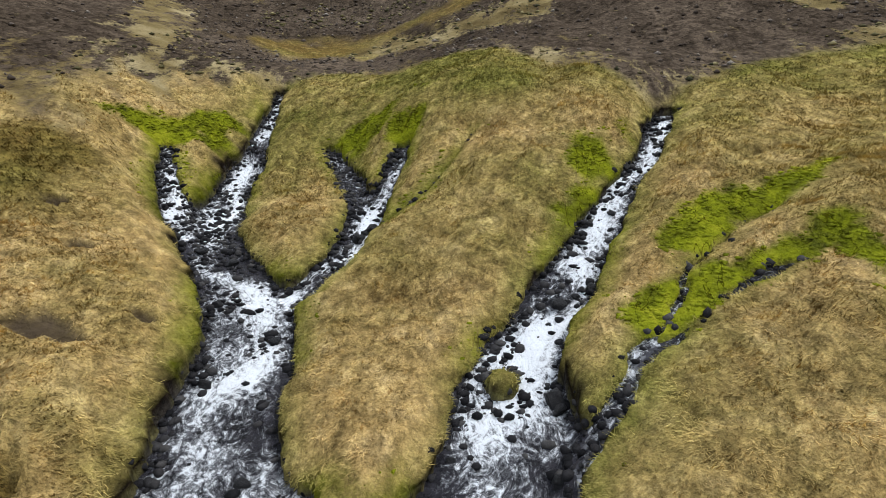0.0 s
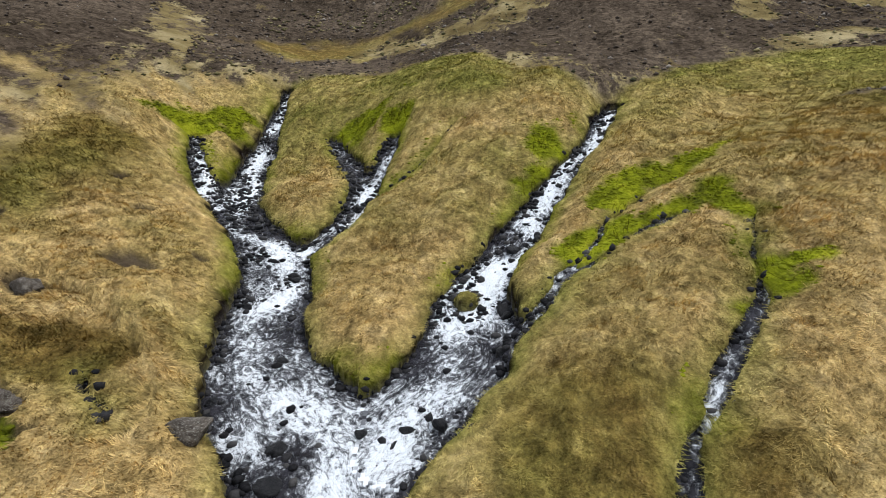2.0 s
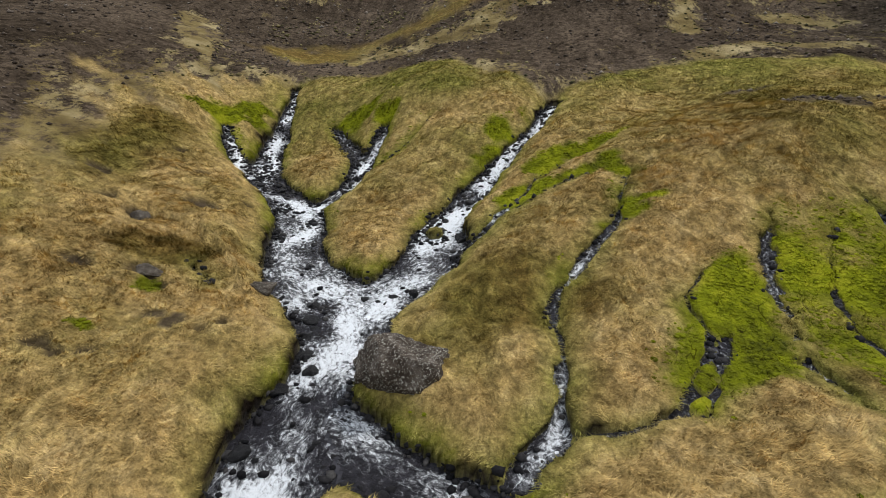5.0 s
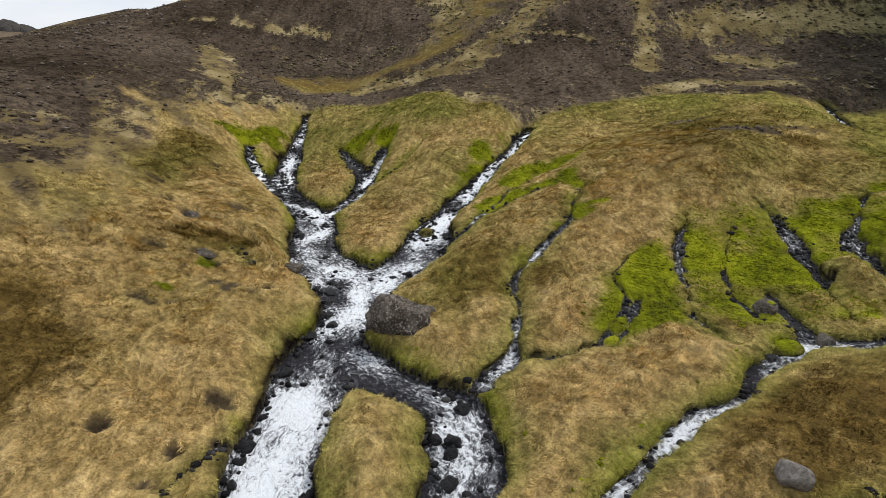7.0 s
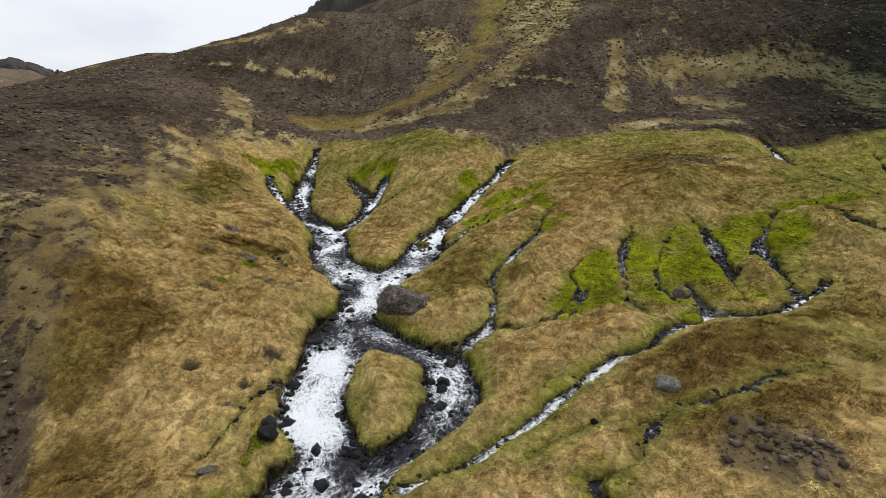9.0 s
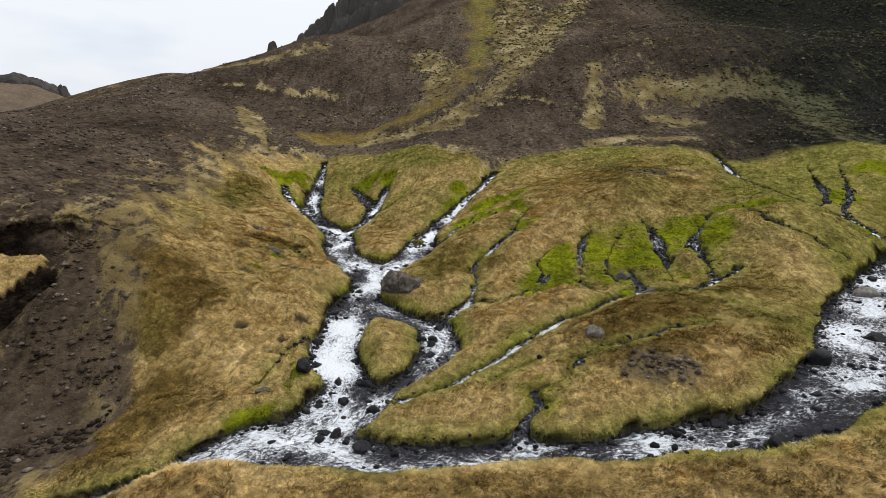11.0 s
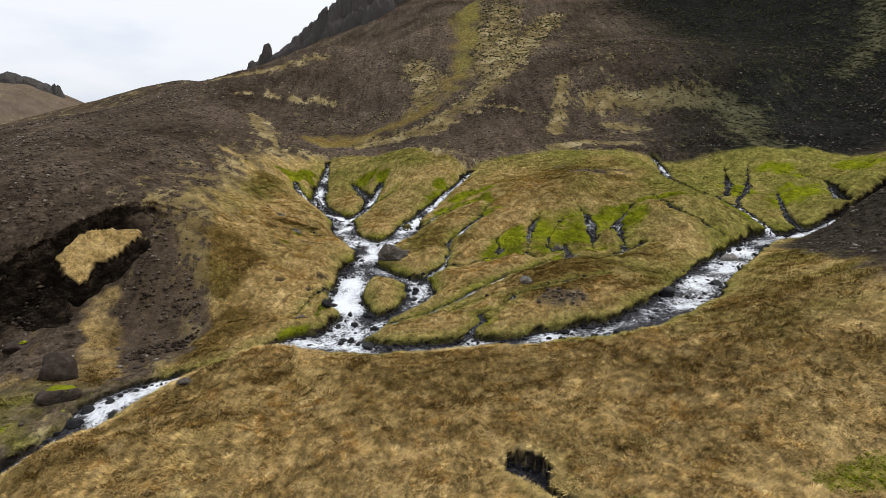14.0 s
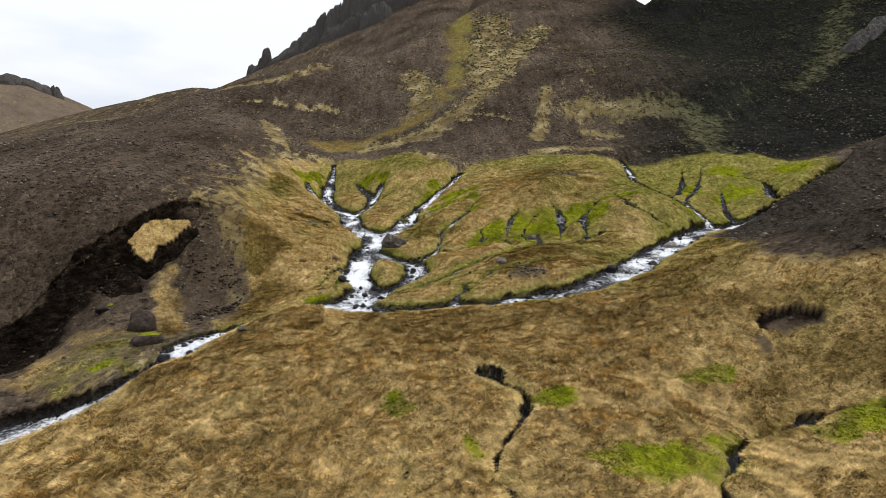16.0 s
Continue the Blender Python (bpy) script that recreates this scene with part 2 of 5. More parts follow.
    "rill_h": (0.4, 0.3, 0.5, [(30.6, 9.6, 0.0), (31.8, 8.0, 0.1), (32.0, 6.2, 0.2), (31.3, 4.4, 0.3), (30.4, 2.2, 0.4)]),
    "rill_i": (0.5, 0.1, 0.6, [(28.0, 5.8, 0.05), (27.4, 4.4, 0.14), (26.9, 3.0, 0.2), (26.4, 1.4, 0.28), (26.2, -0.2, 0.3)]),
    "rill_f": (0.25, 0.1, 0.4, [(18.1, 4.6, -0.02), (18.1, 1.2, 0.05), (18.9, -0.4, 0.07), (20.0, -1.8, 0.08)]),
    "pool_gully": (0.5, 0, 0.25, [(4.2, -21.75, 0.22), (4.5, -22.3, 0.52), (4.75, -23.2, 0.14), (5.2, -23.65, 0.2), (5.55, -24.3, 0.14), (5.3, -25.6, 0.08), (4.67, -26.7, 0.07), (4.2, -27.6, 0.08), (4.05, -28.3, 0.12), (4.4, -29.7, 0.09), (4.8, -31.2, 0.08)]),
    "bog_gully": (0.5, 0, 0.2, [(18, -27.6, 0.0), (16.4, -26.7, 0.0), (15.7, -26.1, 0.06), (14.7, -25.95, 0.14), (13.5, -26.2, 0.05), (12.1, -26.9, 0.05), (11.0, -27.9, 0.13), (10.4, -28.9, 0.11), (9.6, -29.8, 0.08), (9.3, -31.2, 0.07)]),
    "meadow_crack": (0.4, 0, 0.1, [(1.3, -27.4, 0.0), (1.55, -28.4, 0.07), (1.5, -29.4, 0.07), (1.7, -31.0, 0.06)]),
    "bank_crack": (0.3, 0, 0.1, [(-6.7, 2.2, -0.02), (-6.5, 1.75, 0.05), (-6.0, 1.5, 0.04), (-5.75, 1.1, 0.0)]),
    "slope_crack": (0.3, 0, 0.1, [(-3.9, -6.4, 0.0), (-4.3, -7.4, 0.05), (-4.55, -8.6, 0.04), (-4.7, -9.6, 0.0)]),
}


def curve_through(nodes, gap=0.1):
    """Points on a smooth line through the nodes, about gap apart."""
    p = np.array(nodes, float)
    p = np.vstack([2 * p[0] - p[1], p, 2 * p[-1] - p[-2]])
    out = []
    for i in range(1, len(p) - 2):
        n = max(2, int(np.linalg.norm(p[i + 1, :2] - p[i, :2]) / gap))
        u = np.linspace(0, 1, n, endpoint=False)[:, None]
        out.append(0.5 * (2 * p[i] + (p[i + 1] - p[i - 1]) * u + (2 * p[i - 1] - 5 * p[i] + 4 * p[i + 1] - p[i + 2]) * u**2
            + (3 * p[i] - p[i - 1] - 3 * p[i + 1] + p[i + 2]) * u**3))
    return np.vstack(out + [p[-2:-1]])


def smoothed(v, n):
    k = np.hanning(2 * n + 3)[1:-1]
    return np.convolve(np.pad(v, n, mode="edge"), k / k.sum(), mode="valid")


COURSES = {}
for stream_name, (drop, white, swell, nodes) in STREAMS.items():
    line = curve_through(nodes)
    level = smoothed(broad(line[:, 0], line[:, 1]), 9) - drop * np.clip(0.45 + line[:, 2], 0.5, 1.0)
    level = np.minimum.accumulate(level)
    level = smoothed(level, 4)
    away = np.r_[0, np.cumsum(np.linalg.norm(np.diff(line[:, :2], axis=0), axis=1))]
    fall = smoothed(-np.gradient(level, away), 6)
    COURSES[stream_name] = (line, level, away, fall, white, swell)


def nearest_stream(x, y, reach=5.0):
    """For flat arrays of places: the distance from the nearest stream's edge (inside: minus), the water's level there, the way along, across, whiteness, fall."""
    n = len(x)
    edge, along, across = np.full(n, reach), np.zeros(n), np.zeros(n)
    white, fall, bank = np.zeros(n), np.zeros(n), np.zeros(n)
    level_sum, weight_sum = np.zeros(n), np.full(n, 1e-12)
    for line, level, away, falls, whiteness, swell in COURSES.values():
        lo, hi = line[:, :2].min(0) - reach, line[:, :2].max(0) + reach
        pick = np.flatnonzero((x > lo[0]) & (x < hi[0]) & (y > lo[1]) & (y < hi[1]))
        for part_of in np.array_split(pick, max(1, len(pick) // 6000)):
            d2 = (x[part_of, None] - line[None, :, 0]) ** 2 + (y[part_of, None] - line[None, :, 1]) ** 2
            k = d2.argmin(1)
            d = np.sqrt(d2[np.arange(len(k)), k])
            e = d - line[k, 2]
            ahead = np.gradient(line[:, :2], axis=0)[k]
            ahead = ahead / np.maximum(1e-9, np.hypot(ahead[:, 0], ahead[:, 1]))[:, None]
            off_x, off_y = x[part_of] - line[k, 0], y[part_of] - line[k, 1]
            on, aside = ahead[:, 0] * off_x + ahead[:, 1] * off_y, ahead[:, 0] * off_y - ahead[:, 1] * off_x
            w = np.exp(-np.clip(e, -2, 6) / 0.2)
            level_sum[part_of] += w * level[k]
            weight_sum[part_of] += w
            better = e < edge[part_of]
            b = part_of[better]
            edge[b], along[b], across[b] = e[better], (away[k] + on)[better], aside[better]
            white[b], fall[b], bank[b] = whiteness, falls[k][better], swell
    return edge, level_sum / weight_sum, along, across, white, fall, bank


def line_distance(x, y, points):
    """Distance from an open line, and on which side (left: plus)."""
    best, side = np.full(x.shape, 1e9), np.zeros(x.shape)
    for (ax, ay), (bx, by) in zip(points[:-1], points[1:]):
        dx, dy = bx - ax, by - ay
        u = np.clip(((x - ax) * dx + (y - ay) * dy) / (dx * dx + dy * dy), 0, 1)
        d = np.hypot(x - ax - u * dx, y - ay - u * dy)
        near = d < best
        best = np.where(near, d, best)
        side = np.where(near, np.sign(dx * (y - ay) - dy * (x - ax)), side)
    return best, side


def inside(x, y, points):
    """Distance from the rim of a closed outline: inside plus, outside minus."""
    closed = points + points[:1]
    d, _ = line_distance(x, y, closed)
    odd = np.zeros(x.shape, bool)
    for (ax, ay), (bx, by) in zip(closed[:-1], closed[1:]):
        cross = (ay > y) != (by > y)
        odd ^= cross & (x < (bx - ax) * (y - ay) / np.where(by == ay, 1e-9, by - ay) + ax)
    return np.where(odd, d, -d)


# Outlines on the plan.
TURF = [(-12.9, -3.6), (-13.2, 0.5), (-14.2, 5), (-15.2, 11), (-15.4, 16), (-14.4, 20.5), (-11, 22.8), (-6, 23.2), (-1.6, 22.4), (1.2, 20.2), (3.4, 17.4),
    (5.3, 15.7), (7.4, 16.4), (9.5, 18.4), (12, 19.4), (18, 17), (22, 16.4), (27, 16), (32, 13.8), (37, 12.6), (39, 8), (36.2, 4.2), (30, 0.6), (25.6, -1.6),
    (22.6, -3.6), (21.6, -9), (19.0, -14.5), (18.2, -18), (18.8, -20), (22, -25), (60, -60), (400, -300), (400, -900), (-400, -900), (-90, -70), (-30, -32), (-16, -24.5), (-11.5, -21.6), (-9.9, -19), (-9.2, -16.2),
    (-9.0, -13.4), (-9.3, -10.4), (-9.9, -8.2), (-11.0, -6.6)]
SCARP = [(-22, -19), (-19.5, -15), (-17.8, -12.1), (-17.1, -11.2), (-16.6, -10), (-15.9, -8.2), (-15.0, -5.8), (-13.9, -4.2), (-12.9, -3.8)]
BAND = [(9.0, 92), (8.2, 81), (7.9, 66), (5.6, 50.4), (2.1, 40.8), (-1.7, 38.0), (-6.7, 36.6), (-10.8, 34.6), (-12.6, 31)]
BLOCK = [(-15.9, -9.85), (-15.8, -9.2), (-15.65, -8.3), (-14.9, -7.35), (-13.75, -6.3), (-13.5, -6.8), (-14.05, -8.4), (-14.45, -9.1), (-14.4, -9.6), (-14.6, -10.05), (-15.3, -10.2)]
PIT = [(15.3, -21.2), (16.15, -20.95), (16.9, -21.35), (17.4, -22.2), (17.3, -22.9), (16.7, -23.1), (15.7, -22.6)]
MOSS_FIELD = [(4.45, -3.7), (4.5, -2.8), (5.0, -1.3), (6.1, 0.4), (7.2, 1.5), (8.1, 1.7), (8.2, 0.0), (7.8, -1.6), (7.2, -2.7), (6.3, -2.9), (5.4, -3.5)]
MOSS_UPPER = [(8.8, 3.6), (9.6, 3.9), (12.4, 4.2), (15.8, 4.4), (17.4, 3.4), (16.2, 0.2), (14.8, -1.4), (14.4, -2.6), (12.9, -2.7), (12.4, -3.2), (10.8, -2.9), (8.6, -3.2), (7.9, -2.2), (8.0, 0.0), (8.3, 2.0)]
"""Banks of cushion moss: x, y, radius along, radius across, turn."""
MOSS_SPOTS = [(-4.6, 17.6, 1.7, 0.9, 20), (-2.9, 16.6, 0.7, 0.6, 0), (-11.4, 16.2, 2.0, 0.7, 40), (-10.2, 18.2, 1.2, 0.5, 60), (2.6, 12.6, 1.3, 0.7, 50),
    (1.9, 10.6, 0.8, 0.5, 60), (4.0, 8.8, 1.9, 0.5, 38), (6.2, 9.8, 1.8, 0.35, 25), (2.6, 6.5, 1.5, 0.5, 52), (5.2, 7.4, 1.4, 0.45, 30), (5.75, 4.4, 0.35, 0.7, 0), (6.4, 4.25, 0.6, 0.2, 5), (6.1, 7.0, 0.4, 0.7, 10), (3.2, 6.5, 1.5, 0.45, 42), (4.5, 7.2, 0.9, 0.4, 20),
    (5.5, 3.6, 0.9, 0.35, 10), (9.35, -3.75, 0.4, 0.35, 0), (-7.0, 0.4, 0.25, 0.35, 0), (-4.3, -11.1, 0.8, 0.25, 40), (-3.55, -9.4, 0.25, 0.9, 0), (-12.4, -18.8, 0.5, 0.3, 40)]
MOSS_SPOTS_LOW = [(4.3, -11.9, 0.3, 0.8, 20), (8.9, -28.7, 1.9, 1.3, 10), (12.6, -23.2, 1.2, 0.4, 10), (15.8, -27.1, 1.6, 0.9, 8), (11.0, -27.3, 0.7, 0.35, 30), (0.8, -24.4, 0.5, 0.8, 15), (3.4, -27.4, 0.4, 0.6, 0),
    (6.4, -24.7, 0.75, 0.7, 0), (28.5, 4.6, 2.6, 1.2, 30), (35.4, 7.8, 1.8, 2.2, 0), (30.5, 9.5, 1.4, 2.0, 0), (25.4, 6.8, 1.4, 1.6, 0), (23.2, 2.6, 0.8, 2.0, 10), (18.6, 3.4, 1.8, 0.6, -30), (-7.4, -1.6, 0.25, 0.15, 0)]


"""Tufts of turf that stand in the water, and bare hollows in the turf: x, y, radius."""
ISLETS = [(-0.12, 5.75, 0.31), (9.35, -3.75, 0.36)]
HOLLOWS = [(-6.37, -6.62, 0.36), (-4.93, -7.68, 0.22), (-4.31, -5.6, 0.26), (-3.94, -6.5, 0.2), (-4.69, -6.95, 0.16), (-7.75, -2.4, 0.26), (-7.2, -2.65, 0.2), (-6.75, -2.5, 0.3), (-5.75, -0.9, 0.3), (-5.6, -1.5, 0.2), (-6.28, -0.66, 0.34), (-5.8, -0.6, 0.24),
    (-9.03, 4.0, 0.4), (-7.95, 5.65, 0.42), (-7.4, 5.6, 0.25), (-6.79, 6.7, 0.26), (-9.1, 8.4, 0.22), (-7.3, 1.15, 0.55), (-6.85, 0.5, 0.3), (-8.8, 0.65, 0.42), (-10.2, 4.5, 0.3), (-4.66, -0.95, 0.28), (-5.0, -1.2, 0.2), (-11.4, 6.2, 0.4), (-10.3, 9.6, 0.3)]


def moss_amount(x, y):
    m = step(inside(x, y, MOSS_FIELD) + 0.4 * rough(x, y, 1.1, 31, 3), -0.1, 0.35)
    m = np.maximum(m, step(inside(x, y, MOSS_UPPER) + 0.6 * rough(x, y, 1.1, 31, 4), 0.0, 0.7) * (0.35 + 0.65 * step(rough(x, y, 1.5, 47, 4), -0.35, 0.2)))
    for cx, cy, a, b, turn in MOSS_SPOTS + MOSS_SPOTS_LOW:
        c, s = math.cos(radians(turn)), math.sin(radians(turn))
        u, v = ((x - cx) * c + (y - cy) * s) / a, (-(x - cx) * s + (y - cy) * c) / b
        m = np.maximum(m, step(1.15 - np.hypot(u, v) + 0.55 * rough(x, y, 0.55, 33, 2) + 0.6 * rough(x, y, 1.3, 34, 4), 0.0, 0.5))
    return m * (1 - step(-y, 18, 22) * np.clip(0.22 + 0.5 * rough(x, y, 0.8, 35, 3), 0, 0.9))


def smooth_bank(x, y, bank, edge):
    """How much the banks swell, faded out away from the water."""
    return bank * (1 - step(edge, 2.5, 4.9)) * (1 + 0.25 * rough(x, y, 3.0, 16))


def relief(x, y):
    """The land's height with its streams, banks, slips and hummocks, and what covers it."""
    edge, level, along, across, white, fall, bank = nearest_stream(x, y)
    z = broad(x, y)
    fray = 1 + 2.2 * step(-x, 8.5, 12) * step(y, -8, -2)
    turf = step((inside(x, y, TURF) - 0.6 * (fray - 1)) / fray + 0.75 * rough(x, y, 2.4, 5, 3) + (0.45 + 0.5 * step(-x, 7, 10)) * rough(0.75 * x + 0.66 * y, 0.22 * (0.66 * x - 0.75 * y), 0.7, 7, 3), -0.5, 0.6)
    turf = np.maximum(turf, 0.9 * step(1.1 - np.hypot((x + 11.0) / 4.5, (y - 33.5) / 3.6) + 0.6 * rough(x, y, 2.2, 6, 3), 0.0, 0.5))
    band, _ = line_distance(x, y, BAND)
    turf = np.maximum(turf, 0.75 * step(1.0 - band / (2.0 + 0.025 * np.clip(y - 35, 0, 60)) + 1.3 * rough(x, y, 2.6, 9, 5), 0.0, 0.9))
    near = step(60 - np.hypot(x - 5, y), 0, 20)
    # swollen banks beside the water
    e = edge + (0.16 * rough(x, y, 0.9, 11, 2) + 0.07 * rough(x, y, 0.35, 12)) * step(edge, -0.6, 0.1)
    e = e + 0.17 * rough(x, y, 0.4, 13, 2) * (bank < 0.45) * (bank > 0.25) * (edge < 1.0) * step(y, -8, -4)
    for cx, cy, r in ISLETS:
        e = np.maximum(e, r - np.hypot(x - cx, y - cy) + 0.06 * rough(x, y, 0.3, 15))
    wide = np.clip(e, 0, 9)
    z_land = z + (0.64 * (1 - np.exp(-wide / 0.5)) * np.exp(-wide / 4.5) - 0.2 * np.exp(-wide / 1.5)) * smooth_bank(x, y, bank, edge)
    # hummocks
    z_land = z_land + near * (0.16 * rough(x, y, 2.2, 1, 2) + (0.1 * rough(x, y, 0.75, 2, 3) + 0.08 * np.abs(rough(x, y, 0.5, 3, 2)) + 0.05 * rough(x, y, 0.34, 4, 2)) * (0.35 + 0.65 * turf))
    # the meadow's brow above the lower river
    for cx, cy, r, a in ((28.5, -2.3, 1.5, 0.8), (32.0, -0.9, 2.2, 1.5), (38.0, 1.4, 3.0, 2.3), (44.5, 4.0, 4.0, 3.2), (-5.9, -15.8, 1.0, 0.42), (-4.2, -15.0, 1.0, 0.35), (-8.9, -20.9, 1.0, 0.45)):
        z_land = z_land + a * np.exp(-((x - cx) ** 2 + (y - cy) ** 2) / (2 * r * r))
    z_land = z_land + (1 - near) * 1.2 * rough(x, y, 28, 8, 4)
    hump = step(1.0 - np.hypot((x - 13.25) / 0.85, (y + 0.5) / 1.5), 0.0, 0.7)
    z_land = z_land + 0.4 * hump + (0.45 * rough(x, y, 4.2, 17, 2) + 0.18 * rough(x, y, 1.5, 18, 2)) * step(x, 21, 25) * step(41 - x, 0, 3) * step(y, -1, 4) * step(18 - y, 0, 4)
    moss = moss_amount(x, y) * step(e, 0.0, 0.12) * (1 - step(hump, 0.05, 0.3))
    moss = np.maximum(moss, 0.5 * bank * step(e, 0.04, 0.14) * (1 - step(e, 0.2, 0.55)) * step(rough(x, y, 1.7, 36, 3), 0.0, 0.3) * (y > -18))
    z_land = z_land + moss * (0.07 * rough(x, y, 0.4, 21, 2) - 0.03)
    # gravel slopes run in shallow ribs down the hill
    ribs = rough(x * 1.0 + 0.35 * y, y * 0.14, 1.7, 25, 2) * (1 - turf) * step(y, 18, 30)
    z_land = z_land + 0.12 * ribs
    # the slip west of the river: a scarp, a hollow under it and a fallen block of turf
    d, side = line_distance(x, y, SCARP)
    d = d + 0.6 * rough(x, y, 1.8, 61, 5)
    south = step(-side * d + 0.2 * rough(x, y, 0.6, 60, 3), 0.0, 0.3)
    zone = step(inside(x, y, [(-24, -20), (-18.8, -12.5), (-16.8, -8.5), (-15.5, -4.6), (-13.5, -3.4), (-12.4, -4.4), (-12.8, -7.2), (-13.6, -9.7), (-14.1, -11.7), (-15, -14), (-18, -18)]) + 0.4 * rough(x, y, 1.0, 62), -0.4, 0.8)
    zone = zone * (0.25 + 0.75 * step(-y + 0.5 * rough(x, y, 1.0, 80, 2), 5.0, 7.5))
    hollow = south * np.exp(-np.clip(d, 0, 20) / 2.0) * zone
    # where the overhang's shade is coloured in along the foot of the scarp
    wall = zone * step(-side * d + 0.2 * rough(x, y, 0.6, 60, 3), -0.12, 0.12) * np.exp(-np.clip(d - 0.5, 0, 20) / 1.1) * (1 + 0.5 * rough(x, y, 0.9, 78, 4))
    z_land = z_land - (1.8 + 0.5 * rough(x, y, 0.9, 67, 4)) * hollow
    rim_block = inside(x, y, BLOCK) + 0.14 + 0.16 * rough(x, y, 0.7, 63, 3)
    block = step(rim_block, -0.08, 0.16)
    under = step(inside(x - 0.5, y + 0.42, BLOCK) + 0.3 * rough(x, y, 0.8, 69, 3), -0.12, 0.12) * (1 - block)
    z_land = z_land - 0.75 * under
    z_land = z_land * (1 - block) + block * (z - 0.2 + 0.16 * rough(x, y, 0.9, 65, 3) - 0.25 * step(-y, 9.4, 11.0))
    ledge = step(1.0 - np.hypot((x + 15.3) / 1.5, (y + 11.5) / 1.0) + 0.7 * rough(x, y, 1.2, 76, 5), 0.1, 0.4)
    z_land = z_land - 0.45 * ledge * (1 - block)
    wedge = step(inside(x, y, [(-14, -10.4), (-13.2, -9.2), (-12.6, -11), (-11.2, -13.2), (-10.4, -14.6), (-11.8, -16.4), (-12.6, -14.8), (-13.2, -12.6), (-13.8, -11.8)]) + 0.5 * rough(x, y, 0.7, 70, 3), -0.1, 0.4)
    wedge = np.maximum(wedge, step(1.0 - np.hypot((x + 14.4) / 3.2, (y + 17.6) / 2.2) + 0.9 * rough(x, y, 1.3, 77, 4), 0.1, 0.7))
    wedge = np.maximum(wedge, step(1.0 - np.hypot((x + 13.4) / 3.4, (y + 18.9) / 2.3) + 0.8 * rough(x, y, 1.1, 85, 4), 0.0, 0.6))
    wedge = np.maximum(wedge, 0.85 * step(1.0 - np.hypot((x + 11.9) / 1.7, (y + 15.8) / 1.6) + 0.7 * rough(x, y, 0.9, 87, 4), 0.0, 0.5))
    stony = np.zeros(x.shape)
    for cx, cy, a, b in ((7.9, -11.25, 1.7, 1.35), (15.2, 9.8, 2.6, 2.0), (12.5, 13.2, 1.8, 0.9)):
        stony = np.maximum(stony, step(1.0 - np.hypot((x - cx) / a, (y - cy) / b) + 1.0 * rough(x, y, 1.1, 72, 4), 0.2, 0.9))
    tongue = step(inside(x, y, [(-14.2, -4.0), (-12.7, -4.4), (-12.0, -5.8), (-10.9, -7.0), (-9.7, -8.6), (-8.8, -10.2), (-8.5, -12.6), (-10.0, -14.2), (-12.6, -12), (-12.9, -8.2), (-13.3, -6.4)]) + 1.0 * rough(x, y, 1.3, 68, 6), 0.1, 0.45)
    # the slip in the meadow and its drop
    back = (x - 16.2) * 0.4 + (y + 22.8) * 0.92
    pit = step(inside(x, y, PIT) + 0.18 * rough(x, y, 0.6, 64, 3), 0.0, 0.14)
    z_land = z_land - 0.36 * pit * np.clip(back / 1.0, 0.05, 1)
    scar = step(1.0 - np.hypot((x - 15.05) / 0.26, (y + 22.35) / 0.75) + 0.6 * rough(x, y, 0.5, 82, 3), 0.2, 0.6)
    bare = np.zeros(x.shape)
    for cx, cy, r in HOLLOWS:
        bare = np.maximum(bare, step(1.0 - np.hypot((x - cx) / 1.25, y - cy) / (1.12 * r) + 0.75 * rough(x, y, 0.45, 66, 3), 0.25, 0.55))
    z_land = z_land - 0.2 * bare
    rise = step(e, -0.02, 0.11)
    above = np.maximum(z_land - level, 0.06)
    foot = np.minimum(above, 0.13)
    rolled = level + foot + (above - foot) * (1 - np.exp(-wide / (0.34 - 0.22 * step(-y, 18, 20)))) ** 0.8
    z_land = np.where((edge < 4.9) & (above < 3.0), rolled, z_land)
    bed = level - 0.14 - 0.05 * rough(x, y, 0.3, 14)
    z = np.where(edge < 4.9, bed * (1 - rise) + np.maximum(z_land, level + 0.06) * rise, z_land)
